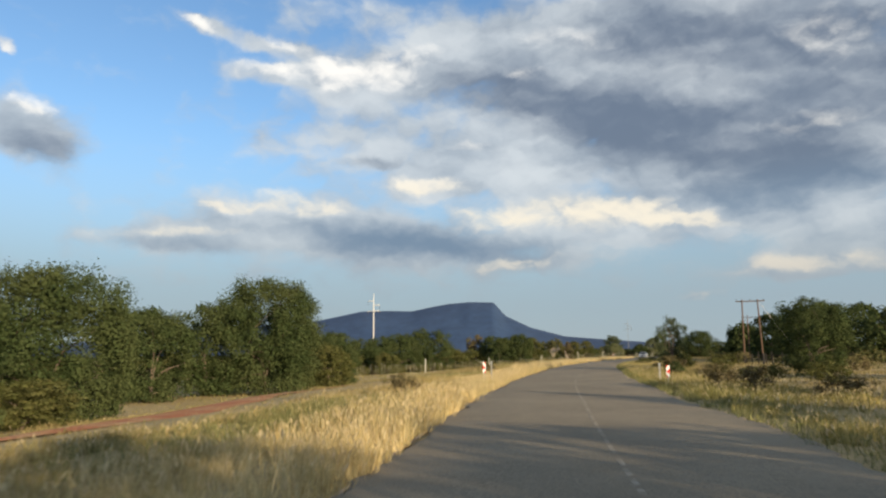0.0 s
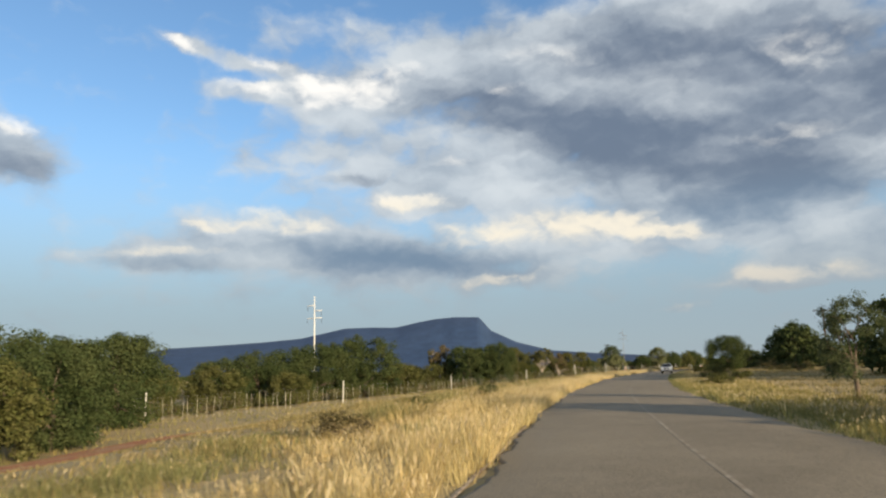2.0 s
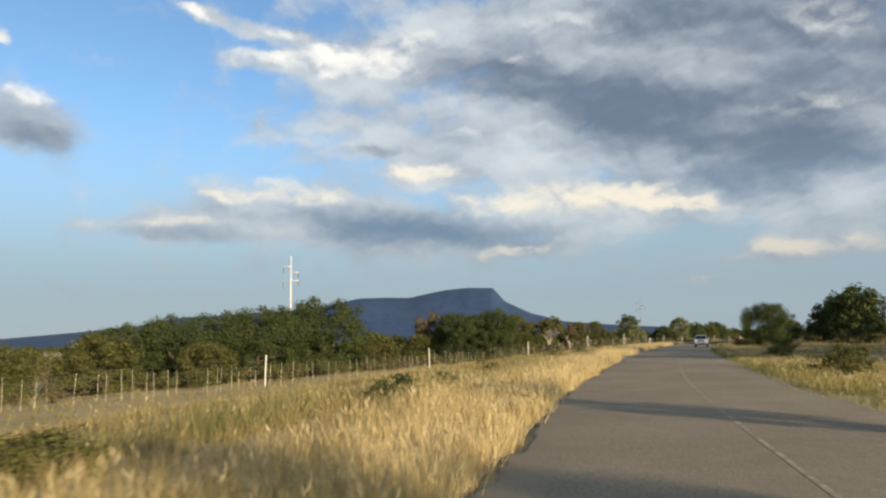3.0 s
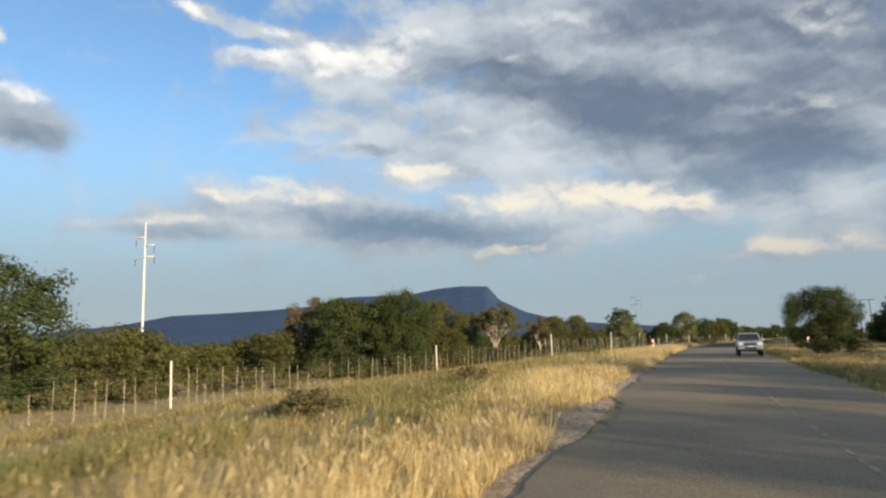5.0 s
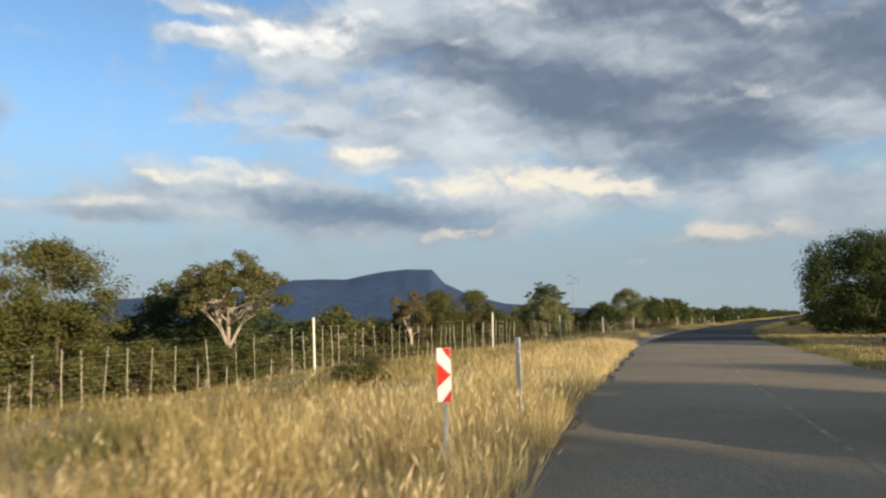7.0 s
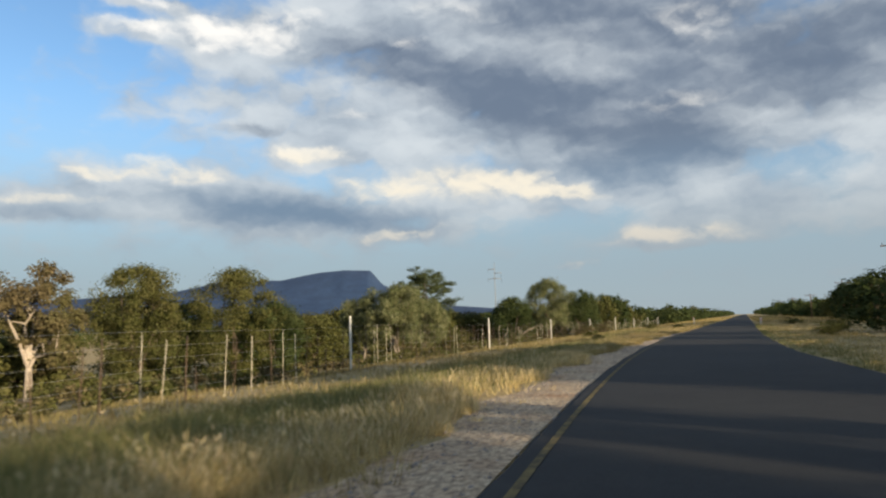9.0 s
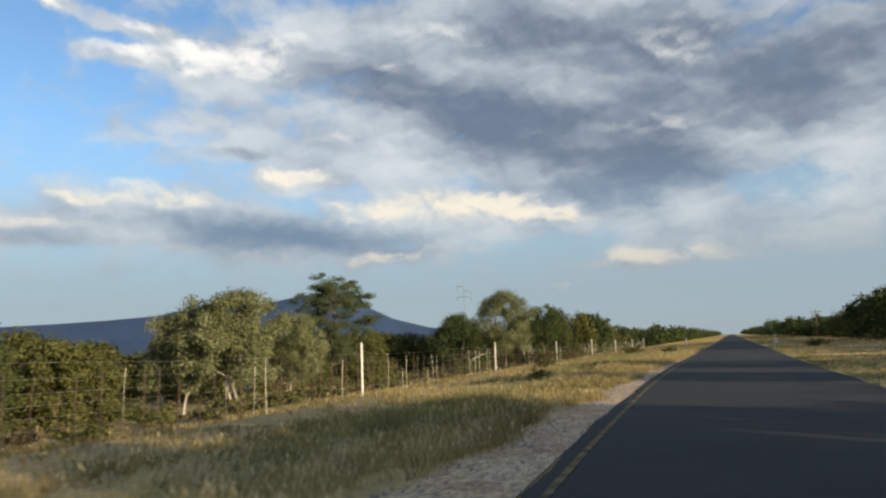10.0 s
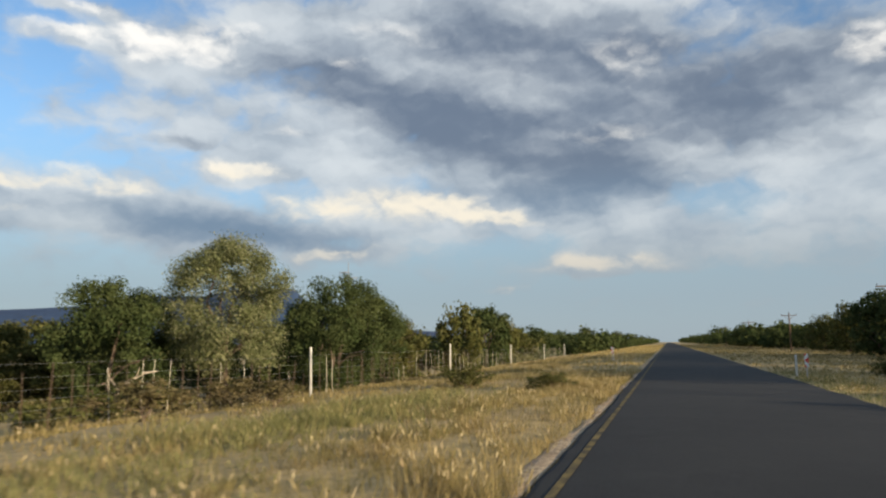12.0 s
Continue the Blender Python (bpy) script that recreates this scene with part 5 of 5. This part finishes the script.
def t_pole(x, y, turn, height):
    e = thing("power_pole", x, y, "single brown wooden power pole with a slanted crossarm", "power pole", "power line poles", turn=turn)
    part("pole", tube_mesh("pole", [(0, 0, -0.3), (0.02, 0, height * 0.5), (0, 0, height)], [0.15, 0.12, 0.09], M_POLE, 10), e)
    bm = bmesh.new()
    box(bm, 0, 0.12, height - 0.45, 2.5, 0.09, 0.12, 0.01)
    part("crossarm", (bm, M_DARK_STEEL), e)
    for sgn in (-1, 1):
        part("brace", tube_mesh("brace", [(sgn * 0.08, 0.1, height - 1.2), (sgn * 0.75, 0.1, height - 0.5)], [0.02, 0.02], M_DARK_STEEL, 5), e)
    for dx in (-1.15, 1.15):
        insulator(dx, height - 0.39, e)
    insulator(0, height, e)
    return e


h_pole(42.5, 94.0, -22, 8.6)


def post_row(x0, y0, x1, y1, count):
    """A short fence of tarred posts with two rails."""
    e = thing("post_fence", x0, y0, "low fence of dark tarred posts under the trees", "fence")
    rr = random.Random(12)
    z0 = float(ground_z(x0, y0)[0])
    for k in range(count):
        q = (k + rr.uniform(-0.25, 0.25)) / (count - 1)
        x, y = (x1 - x0) * q, (y1 - y0) * q
        z = float(ground_z(x0 + x, y0 + y)[0]) - z0
        h = rr.uniform(1.2, 1.7)
        part("post", tube_mesh("post", [(x, y, z - 0.2), (x + rr.gauss(0, 0.03), y, z + h * 0.6), (x + rr.gauss(0, 0.05), y, z + h)], [0.075, 0.07, 0.055], M_NEAR_BLACK, 7), e)
    for h in (0.6, 1.1):
        pts = [((x1 - x0) * q, (y1 - y0) * q, float(ground_z(x0 + (x1 - x0) * q, y0 + (y1 - y0) * q)[0]) - z0 + h) for q in (0, 0.33, 0.66, 1)]
        part("rail", tube_mesh("rail", pts, [0.03] * 4, M_NEAR_BLACK, 6), e)


post_row(41.0, 97.2, 62.0, 92.0, 26)
POLES = [(68.9, 154.3, 9.5), (100.0, 221.6, 9.4), (164.4, 336.4, 7.7), (192.0, 381.5, 6.6), (218, 424, 6.6), (245, 468, 6.6)]
for x, y, h in POLES:
    t_pole(x, y, -28, h)
h_pole(127.7, 282.8, -28, 9.0)


# darker grey for the far pylon than the near one's pale paint
M_POLE_GREY = surface("darker_grey_steel", [(0.3, (0.17, 0.18, 0.19)), (0.7, (0.24, 0.25, 0.26))], GREYS, 0.5, 8.0, 0.7)


def pylon(x, y, height, slim=1.0, paint=None):
    e = thing("pylon", x, y, "slender steel monopole pylon with short crossarms", "pylon", "pylon line", turn=-33)
    part("mast", tube_mesh("mast", [(0, 0, -0.5), (0, 0, height * 0.5), (0, 0, height)], [0.22 * slim, 0.18 * slim, 0.11 * slim], paint or M_PYLON, 14), e)
    for z, a, b in ((height - 2.6, -2.4, 0.2), (height - 4.1, -0.2, 2.4), (height - 6.0, -2.5, 2.5)):
        part("crossarm", tube_mesh("crossarm", [(a, 0, z + 0.05), ((a + b) / 2, 0, z + 0.12), (b, 0, z + 0.05)], [0.10, 0.14, 0.10], paint or M_PYLON, 8), e)
        for dx in ([a] if b < 1 else [b] if a > -1 else [a, b]):
            part("insulator", tube_mesh("insulator", [(dx, 0, z), (dx, 0, z - 0.3), (dx, 0, z - 0.9), (dx, 0, z - 1.4)], [0.02, 0.05, 0.05, 0.02], M_NEAR_BLACK, 8), e)


pylon(-19.5, 239.8, 25.0)
pylon(127.4, 461.7, 25.5, 0.7, M_POLE_GREY)


# ---- road furniture ----
def marker_plate(s, l, top, mirrored):
    """A hazard marker: white plate with red chevron stripes on a post."""
    x, y = (float(v) for v in at(s, l))
    z = float(ground_z(x, y)[0])
    h = float(np.degrees(np.interp(s, LINE_S, LINE_H)))
    e = thing("hazard_marker", x, y, "red and white striped hazard marker plate on a short steel post", "road sign", "roadside hazard markers", turn=h)
    t = top - z
    bm = bmesh.new()
    box(bm, 0, 0.03, (t - 0.3) / 2, 0.05, 0.04, t + 0.1, 0.006)
    part("post", (bm, M_STEEL), e)
    bm = bmesh.new()
    box(bm, 0, 0, t - 0.31, 0.17, 0.006, 0.62, 0.002)
    part("plate", (bm, M_PLATE_WHITE), e)
    sg = -1 if mirrored else 1
    z0, z1 = t - 0.62, t

    def stripe(points):
        b2 = bmesh.new()
        front = [b2.verts.new((px * sg, -0.0065, pz)) for px, pz in points]
        rear = [b2.verts.new((px * sg, -0.0035, pz)) for px, pz in points]
        b2.faces.new(front)
        for i in range(len(points)):
            j = (i + 1) % len(points)
            b2.faces.new((front[i], front[j], rear[j], rear[i]))
        bmesh.ops.recalc_face_normals(b2, faces=b2.faces)
        part("stripe", (b2, M_PLATE_RED), e, "red stripe")

    w = 0.083
    stripe([(-w, z1 - 0.003), (w, z1 - 0.003), (w, z1 - 0.14), (-w + 0.06, z1 - 0.003)])
    stripe([(-w, z1 - 0.16), (w, z1 - 0.31), (-w, z1 - 0.46)])
    stripe([(-w, z0 + 0.003), (w, z0 + 0.003), (w, z0 + 0.14), (-w + 0.06, z0 + 0.003)])


def guide_post(s, l, top):
    x, y = (float(v) for v in at(s, l))
    z = float(ground_z(x, y)[0])
    h = float(np.degrees(np.interp(s, LINE_S, LINE_H)))
    e = thing("guide_post", x, y, "short pale steel guide post with a darker flange in the grass", "guide post", "roadside guide posts", turn=h - 38)
    t = top - z
    bm = bmesh.new()
    box(bm, 0, 0, (t - 0.3) / 2, 0.115, 0.012, t + 0.3, 0.004)
    part("face", (bm, M_POST_WHITE), e, "weathered pale face")
    bm = bmesh.new()
    box(bm, 0, -0.001, t - 0.06, 0.109, 0.018, 0.13, 0.004)
    part("cap", (bm, M_PLATE_WHITE), e, "white painted top")
    # shade of the post's left side is put into this flange's dark colour
    bm = bmesh.new()
    box(bm, -0.055, 0.045, (t - 0.3) / 2, 0.012, 0.09, t + 0.29, 0.004)
    part("flange", (bm, M_DARK_STEEL), e, "flange in dark steel for the shaded left side")
    bm = bmesh.new()
    box(bm, 0.004, -0.012, t - 0.20, 0.05, 0.008, 0.10, 0.001)
    part("reflector", (bm, M_LAMP), e, "grey reflector")


def place(x, y):
    s, l = along(x, y)
    return float(s[0]), float(l[0])


for (x, y), top, flip in (((3.1, 42.6), 1.2, False), ((45.0, 177.1), 1.4, False), ((12.3, 37.3), 1.0, True), ((62.8, 187.5), 1.3, True), ((136.0, 342.1), 1.25, False), ((126.8, 307.3), 1.1, True)):
    marker_plate(*place(x, y), top, flip)
for (x, y), top in (((3.9, 47.1), 1.2), ((46.6, 180.7), 1.4), ((13.2, 41.5), 1.05), ((62.2, 190.5), 1.3), ((137.5, 344.5), 1.15), ((128.0, 309.3), 1.0)):
    guide_post(*place(x, y), top)

# ---- the pale fallen branch behind the fence ----
branch = thing("dead_branch", 95.2, 320.6, "bleached pale dead branch leaning behind the fence", "branch")
part("stem", tube_mesh("stem", [(-0.7, 0, -0.1), (-0.2, 0.1, 0.7), (0.4, 0.1, 1.5), (1.3, 0, 2.0), (2.0, 0, 2.1)], [0.12, 0.10, 0.08, 0.06, 0.02], M_BARK_PALE, 8), branch)
part("twig", tube_mesh("twig", [(0.1, 0.1, 1.1), (-0.3, 0.2, 1.6), (-0.5, 0.2, 2.0)], [0.05, 0.035, 0.01], M_BARK_PALE, 6), branch)
part("twig", tube_mesh("twig", [(0.9, 0.05, 1.8), (1.1, -0.3, 2.3)], [0.04, 0.01], M_BARK_PALE, 6), branch)


# ---- the oncoming pickup ----
def pickup(x, y, turn):
    e = thing("pickup_truck", x, y, "silver-blue double cab pickup truck facing us on the asphalt", "pickup truck", z=0.02, turn=turn)

    def shell(name, outline, half, mat, label="", taper=None, bevel=0.03):
        """A body panel from its side outline (y, z); taper: half width at a height."""
        bm = bmesh.new()
        left = [bm.verts.new((-(taper(z) if taper else half), yy, z)) for yy, z in outline]
        right = [bm.verts.new(((taper(z) if taper else half), yy, z)) for yy, z in outline]
        bm.faces.new(left)
        bm.faces.new(right[::-1])
        n = len(outline)
        for i in range(n):
            j = (i + 1) % n
            bm.faces.new((left[i], right[i], right[j], left[j]))
        bmesh.ops.recalc_face_normals(bm, faces=bm.faces)
        bmesh.ops.bevel(bm, geom=list(bm.edges), offset=bevel, segments=2, affect="EDGES")
        return part(name, (bm, mat), e, label)

    # +y is the truck's front
    shell("body", [(2.38, 0.62), (2.42, 0.98), (2.25, 1.06), (0.95, 1.14), (-2.5, 1.12), (-2.52, 0.55), (2.30, 0.50)], 0.88, M_CAR, "silver-blue body")
    slope = lambda z: 0.84 if z < 1.2 else 0.84 - (z - 1.15) * 0.30
    shell("cab", [(1.02, 1.11), (0.35, 1.66), (0.1, 1.71), (-0.95, 1.70), (-1.2, 1.60), (-1.32, 1.11)], 0.8, M_CAR, "silver-blue cab roof", slope, 0.025)
    shell("windscreen", [(1.02, 1.15), (1.045, 1.165), (0.42, 1.655), (0.40, 1.63)], 0.66, M_CAR_GLASS, "dark tinted windscreen", lambda z: 0.78 - (z - 1.15) * 0.3, 0.004)
    for sg in (-1, 1):
        for y0, y1 in ((0.62, -0.22), (-0.30, -1.12)):
            bm = bmesh.new()
            pts = [(y0, 1.18), (y0 - (0.36 if y0 > 0 else 0.0), 1.58), (y1, 1.60), (y1, 1.18)]
            vs = [bm.verts.new((sg * (slope(z) + 0.006), yy, z)) for yy, z in pts]
            vi = [bm.verts.new((sg * (slope(z) - 0.01), yy, z)) for yy, z in pts]
            bm.faces.new(vs)
            for i in range(4):
                bm.faces.new((vs[i], vs[(i + 1) % 4], vi[(i + 1) % 4], vi[i]))
            bmesh.ops.recalc_face_normals(bm, faces=bm.faces)
            part("side_window", (bm, M_CAR_GLASS), e, "dark tinted glass")
        bm = bmesh.new()
        box(bm, sg * 0.64, 2.40, 0.90, 0.34, 0.10, 0.17, 0.03)
        part("headlight", (bm, M_LAMP), e, "clear headlamp")
        bm = bmesh.new()
        box(bm, sg * 1.0, 0.72, 1.20, 0.20, 0.10, 0.15, 0.03)
        part("mirror", (bm, M_CAR), e)
        for yy in (1.52, -1.55):
            w = part("wheel", tube_mesh("tyre", [(sg * 0.68, yy, 0.36), (sg * 0.70, yy, 0.36), (sg * 0.86, yy, 0.36), (sg * 0.89, yy, 0.36)], [0.30, 0.36, 0.36, 0.30], M_RUBBER, 24), e)
            part("rim", tube_mesh("rim", [(sg * 0.85, yy, 0.36), (sg * 0.895, yy, 0.36), (sg * 0.90, yy, 0.36)], [0.22, 0.21, 0.10], M_STEEL, 18), w)
            bm = bmesh.new()
            r = bmesh.ops.create_cone(bm, cap_ends=True, segments=24, radius1=0.43, radius2=0.43, depth=0.04)
            bmesh.ops.rotate(bm, cent=(0, 0, 0), matrix=Matrix.Rotation(radians(90), 3, "Y"), verts=bm.verts)
            bmesh.ops.translate(bm, vec=(sg * 0.868, yy, 0.42), verts=bm.verts)
            part("wheel_arch", (bm, M_PLASTIC), e, "black wheel arch")
    bm = bmesh.new()
    box(bm, 0, 2.42, 0.88, 0.86, 0.06, 0.20, 0.02)
    grille = part("grille", (bm, M_PLASTIC), e, "black grille")
    for k in (-1, 0, 1):
        bm = bmesh.new()
        box(bm, 0, 2.455, 0.88 + 0.06 * k, 0.80, 0.02, 0.02, 0.004)
        part("slat", (bm, M_CHROME), grille)
    bm = bmesh.new()
    box(bm, 0, 2.46, 0.60, 1.74, 0.20, 0.24, 0.05)
    part("bumper", (bm, M_CAR), e, "silver front bumper")
    bm = bmesh.new()
    box(bm, 0, 2.565, 0.60, 0.80, 0.02, 0.12, 0.01)
    part("air_intake", (bm, M_PLASTIC), e, "black air intake")
    bm = bmesh.new()
    box(bm, 0, 2.575, 0.71, 0.44, 0.012, 0.10, 0.003)
    part("number_plate", (bm, M_PLATE_WHITE), e, "plain pale plate")
    bm = bmesh.new()
    box(bm, 0, -2.56, 0.62, 1.6, 0.14, 0.16, 0.03)
    part("rear_bumper", (bm, M_CHROME), e)
    bm = bmesh.new()
    box(bm, 0, 0.0, 0.46, 1.4, 4.4, 0.18, 0.03)
    part("chassis", (bm, M_PLASTIC), e, "dark underbody")


pickup(52.4, 176.9, 180 - 21.5)
